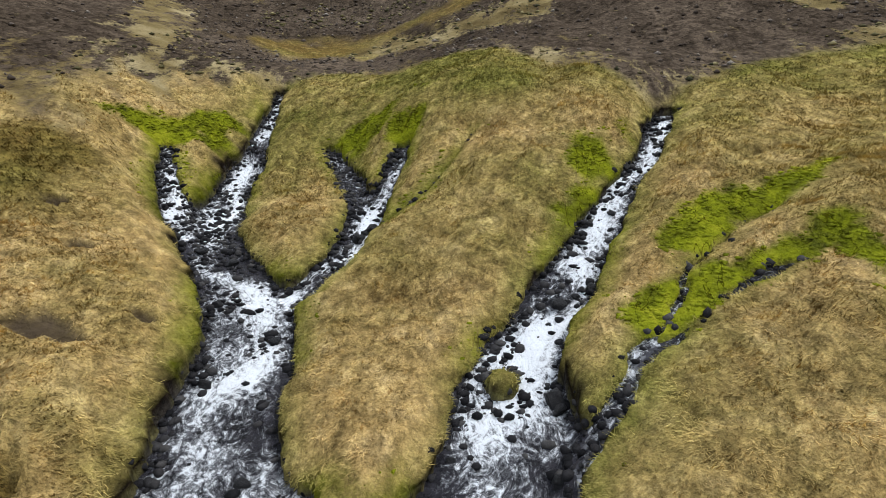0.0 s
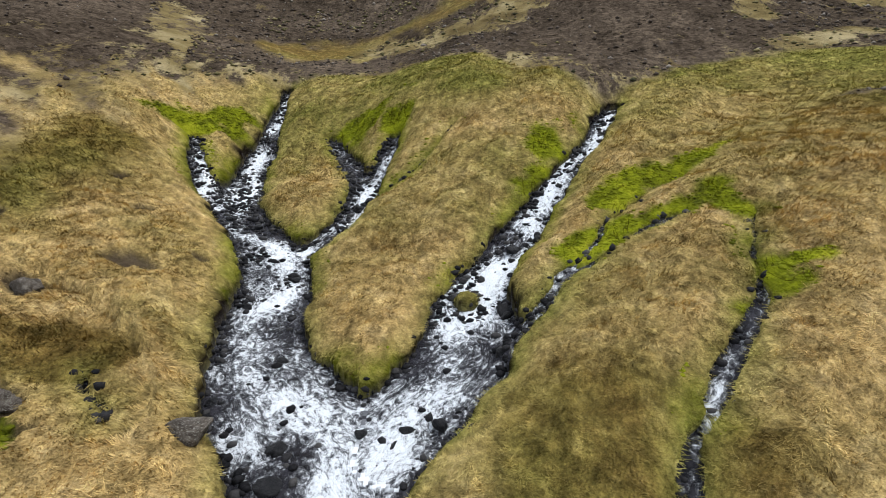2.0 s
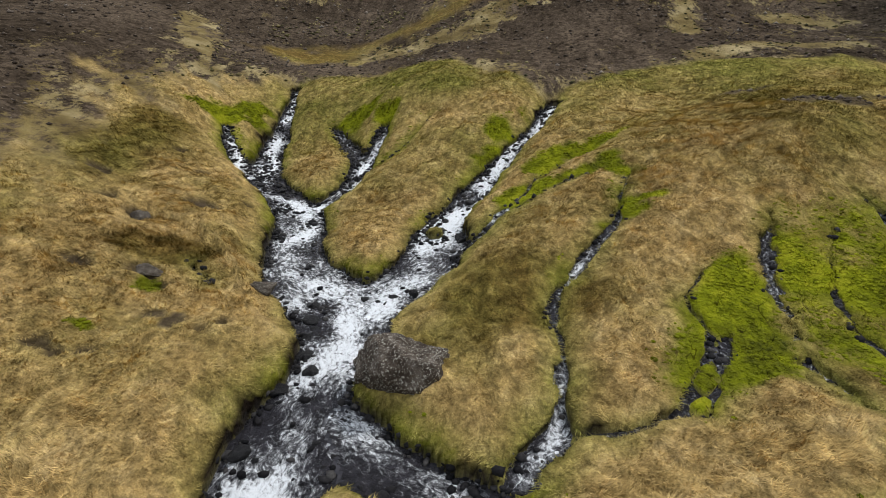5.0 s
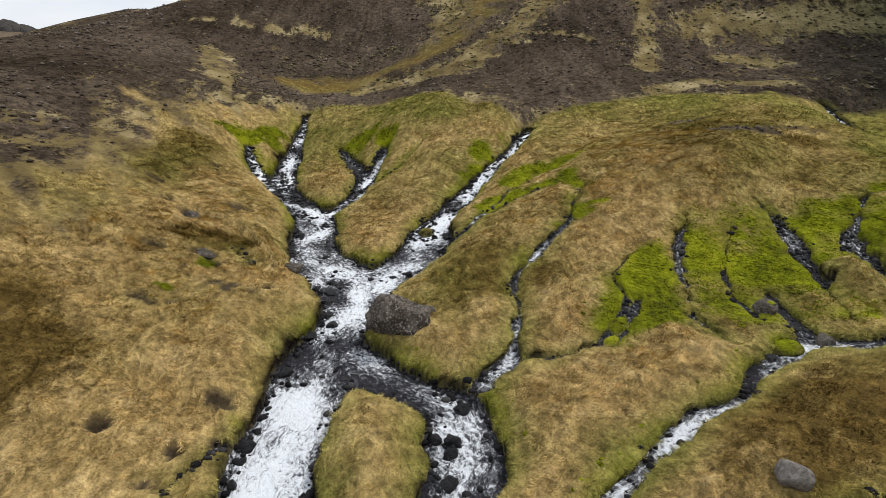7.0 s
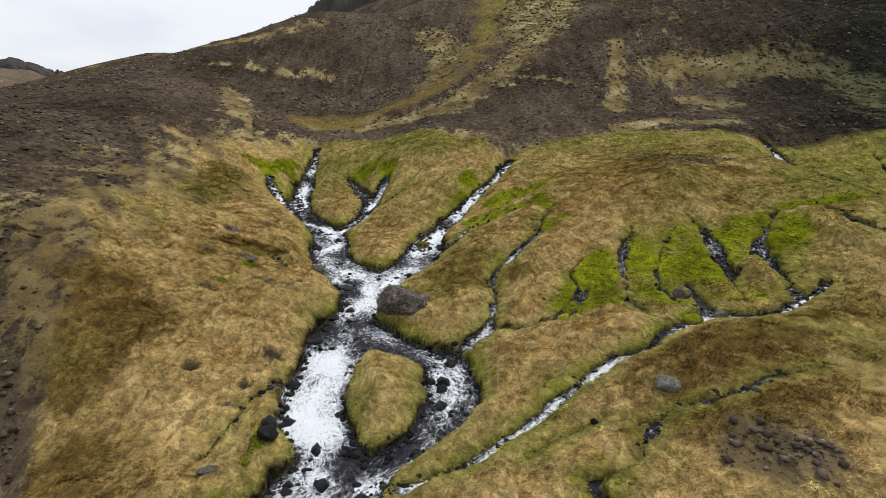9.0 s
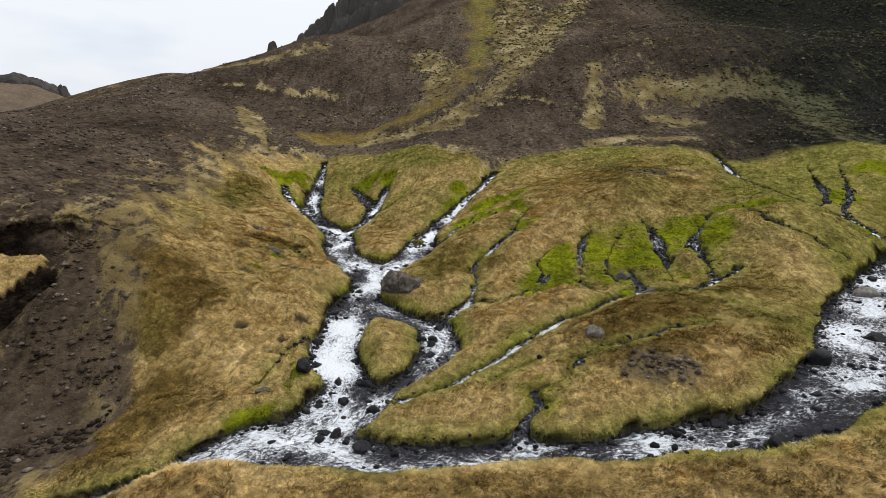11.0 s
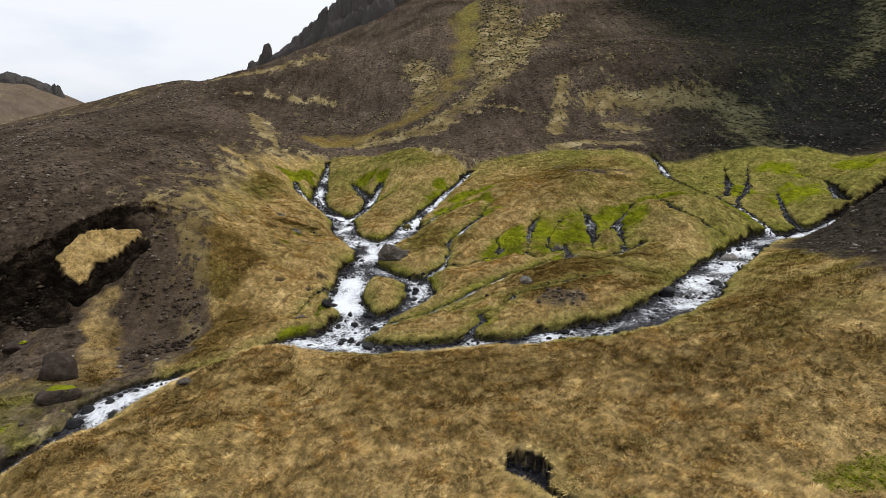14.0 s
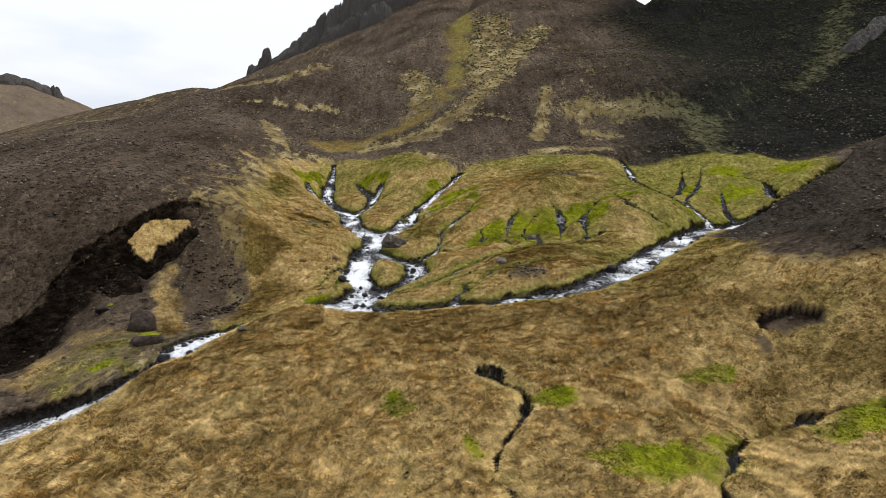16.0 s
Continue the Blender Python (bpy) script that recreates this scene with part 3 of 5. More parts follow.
    cover = {
        "turf": np.maximum(turf * (1 - step(hollow, 0.12, 0.5)) * (1 - 0.9 * tongue) * (1 - 0.85 * stony), np.maximum(step(block, 0.5, 0.8), (1 - under) * wedge * (0.62 + 0.5 * rough(x, y, 0.8, 74, 3)))) * (1 - step(pit, 0.2, 0.6) * step(back + 0.3 * rough(x, y, 0.5, 86, 3), 0.1, 0.7)) * (1 - 0.7 * scar) * (1 - 0.8 * bare),
        "moss": moss * (1 - step(-e, -0.1, 0.0)),
        "wet": 1 - step(e, 0.0, 0.08),
        "edge": np.clip(e, -1, 5),
        "scarp": np.where(np.abs(d) < 1.5, side * d, 9.0),
        # dark earth, with overhang shade coloured in below scarp, block, ledge and pit rim
        "shaded_earth": np.clip(np.maximum.reduce([step(1.7 * wall + 0.3 * rough(x, y, 0.5, 83, 3), 0.4, 0.75) * (1 - block), step(pit, 0.02, 0.15) * (1 - step(inside(x, y, PIT) + 0.1 * rough(x, y, 0.4, 84, 2), 0.22, 0.34)) * step(back, 0.6, 0.95),
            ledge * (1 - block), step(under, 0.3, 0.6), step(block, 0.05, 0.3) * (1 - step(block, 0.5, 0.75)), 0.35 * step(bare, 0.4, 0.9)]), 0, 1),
        "slip": np.maximum(np.maximum(hollow * (1 - block), pit * step(back + 0.3 * rough(x, y, 0.5, 86, 3), 0.1, 0.7)), np.maximum(np.maximum(np.maximum(0.8 * bare, 0.7 * scar), 0.45 * stony), tongue * (1 - wedge) * np.clip(0.62 + 0.55 * rough(x, y, 1.4, 79, 4), 0, 1))),
    }
    return z, cover


# ---- materials ----


class Nodes:
    """A short way to write node trees."""

    def __init__(self, name):
        self.mat = bpy.data.materials.new(name)
        self.mat.use_nodes = True
        self.tree = self.mat.node_tree
        self.tree.nodes.clear()
        self.out = self.add("ShaderNodeOutputMaterial")
        self.geo = self.add("ShaderNodeNewGeometry")

    def add(self, kind, **inputs):
        n = self.tree.nodes.new(kind)
        for key, value in inputs.items():
            self.put(n.inputs[key.replace("_", " ")], value)
        return n

    def put(self, socket, value):
        if hasattr(value, "links"):
            self.tree.links.new(value, socket)
        else:
            socket.default_value = value

    def attr(self, name, out="Fac"):
        n = self.add("ShaderNodeAttribute")
        n.attribute_name = name
        return n.outputs[out]

    def noise(self, vector, scale, detail=3.0, rough_=0.55, distortion=0.0):
        n = self.add("ShaderNodeTexNoise", Scale=scale, Detail=detail, Roughness=rough_, Distortion=distortion)
        self.put(n.inputs["Vector"], vector)
        return n.outputs["Fac"]

    def scaled(self, vector, s):
        n = self.add("ShaderNodeMapping", Scale=s)
        self.put(n.inputs["Vector"], vector)
        return n.outputs["Vector"]

    def math(self, op, a, b=0.0, c=0.0, clamp=False):
        n = self.add("ShaderNodeMath")
        n.operation, n.use_clamp = op, clamp
        self.put(n.inputs[0], a), self.put(n.inputs[1], b), self.put(n.inputs[2], c)
        return n.outputs[0]

    def ramp(self, fac, *stops):
        n = self.add("ShaderNodeValToRGB")
        e = n.color_ramp.elements
        while len(e) < len(stops):
            e.new(0.5)
        for item, (pos, col) in zip(e, stops):
            item.position = pos
            item.color = (*col, 1) if isinstance(col, tuple) else (col, col, col, 1)
        self.put(n.inputs["Fac"], fac)
        return n.outputs["Color"]

    def mix(self, fac, a, b, kind="MIX"):
        n = self.add("ShaderNodeMix")
        n.data_type, n.blend_type = "RGBA", kind
        self.put(n.inputs[0], fac)
        for socket, v in ((n.inputs[6], a), (n.inputs[7], b)):
            self.put(socket, (*v, 1) if isinstance(v, tuple) else v)
        return n.outputs[2]

    def bump(self, height, strength, distance):
        n = self.add("ShaderNodeBump", Strength=strength, Distance=distance)
        self.put(n.inputs["Height"], height)
        return n.outputs["Normal"]

    def surface(self, color, roughness, normal=None, specular=0.3, **more):
        n = self.add("ShaderNodeBsdfPrincipled")
        self.put(n.inputs["Base Color"], (*color, 1) if isinstance(color, tuple) else color)
        self.put(n.inputs["Roughness"], roughness)
        self.put(n.inputs["Specular IOR Level"], specular)
        for key, v in more.items():
            self.put(n.inputs[key.replace("_", " ")], v)
        if normal is not None:
            self.put(n.inputs["Normal"], normal)
        self.put(self.out.inputs["Surface"], n.outputs["BSDF"])
        return n


def turf_color(m, pos):
    """Straw-coloured dead grass, with olive and green where it is damp, and rusty patches."""
    big = m.noise(pos, 0.22, 10, 0.68)
    mid = m.noise(pos, 1.3, 9, 0.74)
    dry = m.ramp(mid, (0.28, (0.232, 0.158, 0.056)), (0.5, (0.375, 0.263, 0.104)), (0.72, (0.55, 0.405, 0.19)))
    rusty = m.ramp(mid, (0.3, (0.068, 0.046, 0.014)), (0.55, (0.15, 0.099, 0.028)), (0.72, (0.26, 0.178, 0.06)))
    green = m.ramp(mid, (0.32, (0.075, 0.073, 0.016)), (0.55, (0.19, 0.172, 0.042)), (0.75, (0.37, 0.316, 0.1)))
    clump = m.ramp(m.noise(m.scaled(pos, (1.0, 0.75, 0.75)), 4.2, 5, 0.68, 0.6), (0.36, 0.24), (0.5, 0.52), (0.64, 0.83))
    fray = m.math("MULTIPLY", m.math("SUBTRACT", m.noise(pos, 0.9, 12, 0.85), 0.5), 4.0)
    stand = m.math("ADD", m.math("MAXIMUM", m.ramp(big, (0.5, 0.0), (0.7, 0.4)), m.math("MULTIPLY", m.attr("rust"), 1.15)), fray)
    col = m.mix(m.ramp(stand, (0.15, 0.0), (1.0, 1.0)), dry, rusty)
    damp = m.math("ADD", m.attr("green"), m.math("MULTIPLY", fray, -0.35))
    return m.mix(0.75, m.mix(m.ramp(damp, (0.1, 0.0), (0.9, 1.0)), col, green), clump, "OVERLAY")


def moss_color(m, pos):
    seams = m.ramp(m.math("ABSOLUTE", m.math("SUBTRACT", m.noise(m.scaled(pos, (1.3, 0.8, 0.5)), 0.8, 4, 0.6, 0.8), 0.5)), (0.002, (0.3, 0.27, 0.22)), (0.009, (1.0, 1.0, 1.0)))
    tone = m.math("ADD", m.math("MULTIPLY", m.noise(pos, 2.4, 8, 0.7), 0.5), m.math("MULTIPLY", m.noise(pos, 0.5, 4, 0.65), 0.5))
    return m.mix(1.0, m.ramp(tone, (0.36, (0.06, 0.066, 0.01)), (0.44, (0.116, 0.126, 0.009)), (0.53, (0.19, 0.21, 0.01)), (0.66, (0.345, 0.335, 0.024))), seams, "MULTIPLY")


def ground_material():
    m = Nodes("ground")
    pos = m.geo.outputs["Position"]
    turf = turf_color(m, pos)
    fine = m.noise(m.scaled(pos, (1, 1, 0.3)), 26, 3, 0.7)
    turf = m.mix(0.5, turf, m.ramp(fine, (0.3, 0.25), (0.7, 0.85)), "OVERLAY")
    # gravel and clinker of the slopes
    stony = m.add("ShaderNodeTexVoronoi", Scale=3.4)
    m.put(stony.inputs["Vector"], pos)
    small = m.add("ShaderNodeTexVoronoi", Scale=9.0)
    m.put(small.inputs["Vector"], pos)
    grit = m.noise(pos, 30, 3, 0.7)
    tone = m.noise(pos, 0.09, 5, 0.6)
    gravel = m.ramp(tone, (0.32, (0.036, 0.027, 0.0186)), (0.5, (0.069, 0.052, 0.037)), (0.68, (0.105, 0.08, 0.057)))
    gravel = m.mix(m.attr("basalt"), gravel, m.ramp(tone, (0.3, (0.008, 0.0085, 0.0075)), (0.7, (0.019, 0.019, 0.016))))
    pebble = m.math("ADD", m.math("MULTIPLY", small.outputs["Color"], 0.4), m.math("ADD", m.math("MULTIPLY", stony.outputs["Color"], 0.4), m.math("MULTIPLY", m.noise(pos, 1.2, 10, 0.8), 0.45)))
    gravel = m.mix(0.9, gravel, m.ramp(pebble, (0.3, 0.08), (0.62, 0.46), (0.98, 0.98)), "OVERLAY")
    washed = m.noise(m.scaled(pos, (1.0, 0.16, 0.16)), 0.9, 6, 0.7, 0.4)
    gravel = m.mix(0.55, gravel, m.ramp(washed, (0.34, 0.22), (0.5, 0.5), (0.68, 0.82)), "OVERLAY")
    # far mountains get a paler gravel, distance haze put into the colour
    gravel = m.mix(m.attr("haze_tone"), gravel, m.ramp(tone, (0.3, (0.085, 0.065, 0.05)), (0.7, (0.14, 0.107, 0.08))))
    # thin growth on the slopes
    growth = m.attr("growth")
    patchy = m.math("ADD", growth, m.math("MULTIPLY", m.math("SUBTRACT", m.noise(m.scaled(pos, (1.0, 0.42, 0.42)), 1.1, 10, 0.8), 0.5), 3.6))
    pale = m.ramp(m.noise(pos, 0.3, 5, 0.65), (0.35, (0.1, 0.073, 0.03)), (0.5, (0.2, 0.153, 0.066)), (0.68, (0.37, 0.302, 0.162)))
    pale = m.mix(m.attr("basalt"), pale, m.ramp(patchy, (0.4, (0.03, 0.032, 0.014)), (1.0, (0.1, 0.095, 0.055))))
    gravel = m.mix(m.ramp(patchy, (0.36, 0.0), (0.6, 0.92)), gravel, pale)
    soil = m.ramp(m.noise(pos, 1.4, 9, 0.72), (0.36, (0.024, 0.017, 0.011)), (0.5, (0.072, 0.052, 0.034)), (0.75, (0.13, 0.097, 0.066)))
    ground = m.mix(m.attr("turf"), gravel, turf)
    ground = m.mix(m.attr("slip"), ground, soil)
    # layered dark earth, made nearly black to hold the shade under overhangs
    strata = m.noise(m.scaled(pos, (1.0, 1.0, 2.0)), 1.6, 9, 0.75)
    ground = m.mix(m.attr("shaded_earth"), ground, m.ramp(strata, (0.38, (0.004, 0.003, 0.0024)), (0.52, (0.013, 0.0096, 0.007)), (0.74, (0.06, 0.045, 0.032))))
    ground = m.mix(m.attr("moss"), ground, moss_color(m, pos))
    ground = m.mix(m.attr("wet"), ground, m.ramp(fine, (0.3, (0.012, 0.011, 0.010)), (0.7, (0.035, 0.03, 0.026))))
    high = m.math("ADD", m.math("MULTIPLY", stony.outputs["Distance"], -0.6), m.math("ADD", m.math("MULTIPLY", small.outputs["Distance"], -0.4), m.math("MULTIPLY", fine, 0.5)))
    rough_ = m.mix(m.attr("wet"), (0.92, 0.92, 0.92), (0.35, 0.35, 0.35))
    high = m.math("ADD", high, m.math("MULTIPLY", m.math("MULTIPLY", m.noise(pos, 4.5, 5, 0.65), m.attr("turf")), 1.6))
    m.surface(ground, rough_, m.bump(high, 0.8, 0.13), m.math("MULTIPLY", m.attr("wet"), 0.3))
    return m.mat


def water_material():
    m = Nodes("stream_water")
    flow = m.attr("flow", "Vector")
    long_ = m.scaled(flow, (2.5, 3.8, 1))
    a = m.noise(long_, 1.0, 8, 0.74, 2.0)
    b = m.noise(m.scaled(flow, (9.0, 11.0, 1)), 1.0, 5, 0.75, 0.6)
    foam = m.math("ADD", m.attr("foam"), m.math("ADD", m.math("MULTIPLY", m.math("SUBTRACT", a, 0.5), 2.8), m.math("MULTIPLY", m.math("SUBTRACT", b, 0.5), 1.5)))
    mask = m.ramp(foam, (0.12, 0.0), (0.38, 0.13), (0.55, 0.4), (0.72, 0.8), (0.96, 1.0))
    deep = m.ramp(m.noise(m.geo.outputs["Position"], 3.5, 4, 0.65), (0.3, (0.009, 0.009, 0.011)), (0.7, (0.04, 0.038, 0.045)))
    color = m.mix(mask, deep, (0.80, 0.83, 0.86))
    rough_ = m.mix(mask, (0.12, 0.12, 0.12), (0.6, 0.6, 0.6))
    hump = m.math("ADD", m.math("MULTIPLY", a, 1.0), m.math("MULTIPLY", b, 0.6))
    m.surface(color, rough_, m.bump(hump, 0.8, 0.12), 0.35, IOR=1.33)
    return m.mat


def rock_material(name, dark, mid, light, lichen=0.0, gloss=0.8, spots_scale=9):
    m = Nodes(name)
    tc = m.add("ShaderNodeTexCoord").outputs["Object"]
    info = m.add("ShaderNodeObjectInfo")
    rand = info.outputs["Random"]
    a = m.noise(tc, 3.0, 6, 0.65)
    col = m.ramp(a, (0.28, dark), (0.5, mid), (0.75, light))
    col = m.mix(0.6, col, m.ramp(m.noise(tc, 22, 3, 0.7), (0.3, 0.22), (0.7, 0.75)), "OVERLAY")
    col = m.mix(0.35, col, m.ramp(rand, (0.0, 0.3), (1.0, 0.68)), "OVERLAY")
    if lichen:
        spots = m.ramp(m.noise(tc, spots_scale, 4, 0.75), (0.55, 0.0), (0.62, lichen))
        col = m.mix(spots, col, (0.42, 0.41, 0.36))
    m.surface(col, gloss, m.bump(m.math("ADD", a, m.math("MULTIPLY", m.noise(tc, 14, 5, 0.7), 0.6)), 0.8, 0.06), 0.2 if gloss < 0.6 else 0.06)
    return m.mat


GROUND, WATER = ground_material(), water_material()
BASALT = rock_material("wet_basalt", (0.005, 0.005, 0.006), (0.012, 0.012, 0.013), (0.035, 0.034, 0.036), 0.0, 0.55)
BOULDER = rock_material("lichened_rock", (0.022, 0.017, 0.013), (0.06, 0.047, 0.037), (0.18, 0.155, 0.13), 0.95, 0.95, 23)
DRY_ROCK = rock_material("dry_rock", (0.03, 0.024, 0.019), (0.085, 0.07, 0.057), (0.2, 0.178, 0.15), 0.6, 0.95, 14)


# ---- ground: one sheet to the horizon, fine where the camera passes ----


def spaced(lo, hi, gap, far_lo, far_hi, grow=1.07):
    mid = list(np.arange(lo, hi + gap / 2, gap))
    out, g, v = [], gap, hi
    while v < far_hi:
        g *= grow
        v += g
        out.append(v)
    left, g, v = [], gap, lo
    while v > far_lo:
        g *= grow
        v -= g
        left.append(v)
    return np.array(left[::-1] + mid + out)


def sheet(name, xs, ys, z, keep=None):
    nx, ny = len(xs), len(ys)
    gx, gy = np.meshgrid(xs, ys)
    idx = np.arange(nx * ny).reshape(ny, nx)
    quads = np.stack([idx[:-1, :-1], idx[:-1, 1:], idx[1:, 1:], idx[1:, :-1]], -1).reshape(-1, 4)
    verts = np.stack([gx.ravel(), gy.ravel(), z], -1)
    if keep is not None:
        quads = quads[keep[quads].all(1)]
        used = np.unique(quads)
        back = np.zeros(nx * ny, int)
        back[used] = np.arange(len(used))
        verts, quads = verts[used], back[quads]
    else:
        used = np.arange(nx * ny)
    return plain_mesh(name, verts, quads), used


def plain_mesh(name, verts, faces):
    """A mesh from arrays of corners and of faces with equally many corners."""
    me = bpy.data.meshes.new(name)
    n = faces.shape[1]
    me.vertices.add(len(verts)), me.loops.add(faces.size), me.polygons.add(len(faces))
    me.vertices.foreach_set("co", verts.astype(np.float32).ravel())
    me.loops.foreach_set("vertex_index", faces.astype(np.int32).ravel())
    me.polygons.foreach_set("loop_start", np.arange(0, faces.size, n, dtype=np.int32))
    me.update(calc_edges=True)
    return me


def shade_smooth(me):
    me.polygons.foreach_set("use_smooth", np.ones(len(me.polygons), bool))
    return me


def give(me, name, values):
    if values.ndim == 2:
        me.attributes.new(name, "FLOAT_VECTOR", "POINT").data.foreach_set("vector", values.astype(np.float32).ravel())
    else:
        me.attributes.new(name, "FLOAT", "POINT").data.foreach_set("value", values.astype(np.float32))


# Streaks of thin growth on the hill: a line on the plan and its width.
GROWTH = [([(25.3, 77.2), (18.7, 65.4), (12.8, 47.5), (8.6, 40.2), (4.5, 35.1), (0.9, 31.2), (-3.8, 32.0), (-6.9, 33.0)], 2.3), ([(15.5, 82), (14.6, 78.4), (12.4, 64.3), (11.2, 49.9)], 3.6), ([(-1.0, 57.8), (1.5, 50.4), (0.8, 44.0)], 2.4),
    ([(18.8, 39.7), (17.3, 33.6), (15.2, 25.6)], 0.9), ([(21.5, 33.9), (24.5, 34.2), (26.9, 32.5), (30.8, 32.7), (35.6, 30.9), (37.7, 28.1)], 2.4), ([(22.5, 28.4), (24.2, 26.2)], 1.2), ([(13.9, 20.2), (17.4, 21.1), (21.2, 19.5)], 1.2), ([(36.5, 27.5), (33.4, 21.5), (31.9, 14.5)], 2.0),
    ([(-16.5, 57), (-18.1, 55.8), (-22.2, 52.1), (-27.3, 49.3), (-31.4, 49.0)], 1.3), ([(-19.5, 34), (-17.5, 28), (-15.5, 24)], 1.6), ([(-25.5, 41.4), (-20.5, 43.7), (-15, 46.8), (-9, 47.8)], 0.45), ([(6.5, 36.2), (12, 32.8), (15.5, 30.7)], 0.4),
    ([(52, 34), (62, 42), (72, 56)], 2.0)]


def growth_amount(x, y):
    g = np.full(x.shape, -0.1)
    for line, width in GROWTH:
        d, _ = line_distance(x, y, line)
        g = np.maximum(g, 0.82 * np.exp(-((d / (1.35 * width)) ** 2)) - 0.1)
    g = np.maximum(g, 0.24 * step(-x, 32, 44) * step(y, 18, 35))
    close = np.clip(-inside(x, y, TURF), 0, 30)
    g = np.maximum(g, (0.6 - 0.2 * step(x, 6, 12)) * np.exp(-close / (2.2 + 2.0 * step(-x, 8, 12))) - 0.1)
    g = np.maximum(g, (0.12 + 0.1 * rough(x, y, 5, 73, 2)) * step(x, 12, 24) * step(y, 14, 20) * step(80 - y, 0, 20))
    return g + 0.2 * rough(x, y, 11, 71, 3)


"""Darker, rusty stands of grass: x, y, radius along, radius across, turn."""
RUST = [(-9.6, -6.2, 2.7, 2.4, 60), (-11.2, -9.6, 1.6, 2.4, 0), (-8.4, -10.8, 1.8, 2.2, 0), (1.7, 0.7, 2.6, 1.7, 25), (10.5, -5.4, 3.0, 1.4, 20), (8.0, -9.6, 3.0, 1.4, 10), (-4.6, -17.2, 2.6, 1.0, 0), (3.0, -17.0, 6.0, 1.8, 0), (12.0, -17.5, 4.0, 1.4, 10), (-8.4, -20.8, 1.8, 0.8, 40),
    (14.0, 11.5, 3.5, 1.6, 0), (17.0, 8.5, 3.0, 1.0, 0), (-12.0, 9.0, 1.6, 4.0, 0), (20.0, -14.0, 5.0, 1.6, 20), (9.2, -6.9, 3.4, 1.9, 25), (22.0, -6.5, 4.0, 1.5, 20), (15.5, -15.0, 4.0, 1.5, 15), (-7.6, 2.2, 1.6, 0.8, 30)]


def rust_amount(x, y):
    out = np.zeros(x.shape)
    for cx, cy, a, b, turn in RUST:
        c, s = math.cos(radians(turn)), math.sin(radians(turn))
        u, v = ((x - cx) * c + (y - cy) * s) / a, (-(x - cx) * s + (y - cy) * c) / b
        out = np.maximum(out, step(1.1 - np.hypot(u, v) + 1.0 * rough(x, y, 2.4, 85, 6), -0.3, 0.65))
    d, _ = line_distance(x, y, BAND)
    out = np.maximum(out, 0.95 * step(4.5 - d, 0, 1.5) * step(y, 28, 32))
    # west and east terms also darken the turf, standing in for lens fall-off
    meadow = 0.9 * step(x, 20, 24) * step(y, 0, 4) * step(19 - y, 0, 4) + step(-y - 12, 0, 4) * (1 + 0.5 * step(x, 8, 16)) * (1 - 0.55 * step(-y, 20, 24) * step(12 - x, 0, 4)) + 0.55 * step(-x, 5.5, 9) * step(6 - y, 0, 5) * step(y, -14, -10) + 1.35 * step(x, 4.5, 10) * step(y, -14, -10) * step(2.5 * x - y, 12, 24) * step(20 - y, 0, 4)
    out = out * (1 - 0.45 * step(-y, 13.5, 16) * (x < 18))
    return np.clip(np.maximum(out, 0.55 * meadow * (0.46 + 1.1 * rough(x, y, 2.2, 86, 5))), 0, 1)


def green_amount(x, y, edge):
    """How green the grass is: beside water, on the upper terraces and in damp hollows."""
    g = (1.15 - 0.7 * step(-y, 17, 20)) * np.exp(-np.clip(edge, 0, 9) / 0.55) - 0.1
    g = np.maximum(g, 0.8 * step(y, 11, 18) * step(29 - y, 0, 5) * step(30 - x, 0, 10) * step(x, -13, -9))
    g = np.maximum(g, 0.55 * step(y - 0.5 * x, -2, 9) * step(x, 2, 6))
    g = np.maximum(g, 0.85 * step(x, 15, 21) * step(y - 0.3 * x, -12, -7))
    g = np.maximum(g, 0.28 * step(y, -6, 2))
    g = np.maximum(g, 0.4 * step(x, 6, 14) * step(y, -20, -10))
    g = np.maximum(g, 0.8 * step(1.0 - np.hypot((x + 12.6) / 3.6, (y + 18.2) / 3.6), 0.0, 0.4))
    return np.clip(g + 0.5 * rough(x, y, 2.4, 81, 5), 0, 1)


XS = spaced(-20, 40, 0.115, -900, 900)
YS = spaced(-32, 24, 0.115, -700, 1000)
GX, GY = (a.ravel() for a in np.meshgrid(XS, YS))
GZ, COVER = relief(GX, GY)
# steep banks are coloured dark: bare earth, with the undercut's shade put in
gz_y, gz_x = np.gradient(GZ.reshape(len(YS), len(XS)), YS, XS)
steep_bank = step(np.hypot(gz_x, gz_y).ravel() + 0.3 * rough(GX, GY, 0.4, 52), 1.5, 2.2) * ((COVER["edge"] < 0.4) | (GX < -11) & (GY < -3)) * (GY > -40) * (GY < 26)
COVER["shaded_earth"] = np.maximum(COVER["shaded_earth"], steep_bank)
# the turf hangs over the water a little
ge = COVER["edge"].reshape(len(YS), len(XS))
lean_y, lean_x = np.gradient(ge, YS, XS)
lip = (0.13 * step(ge, 0.03, 0.12) * (1 - step(ge, 0.15, 0.5))) / np.maximum(1.0, np.hypot(lean_x, lean_y))
LIP_X, LIP_Y = (-lip * lean_x).ravel(), (-lip * lean_y).ravel()
ground_mesh, _ = sheet("ground", XS, YS, GZ)
gs = COVER["scarp"].reshape(len(YS), len(XS))
out_y, out_x = np.gradient(gs, YS, XS)
jut = np.where((gs > 0.02) & (gs < 1.2), 0.22 * step(gs, 0.0, 0.1) * (1 - step(gs, 0.2, 1.2)), 0.0) / np.maximum(1.0, np.hypot(out_x, out_y))
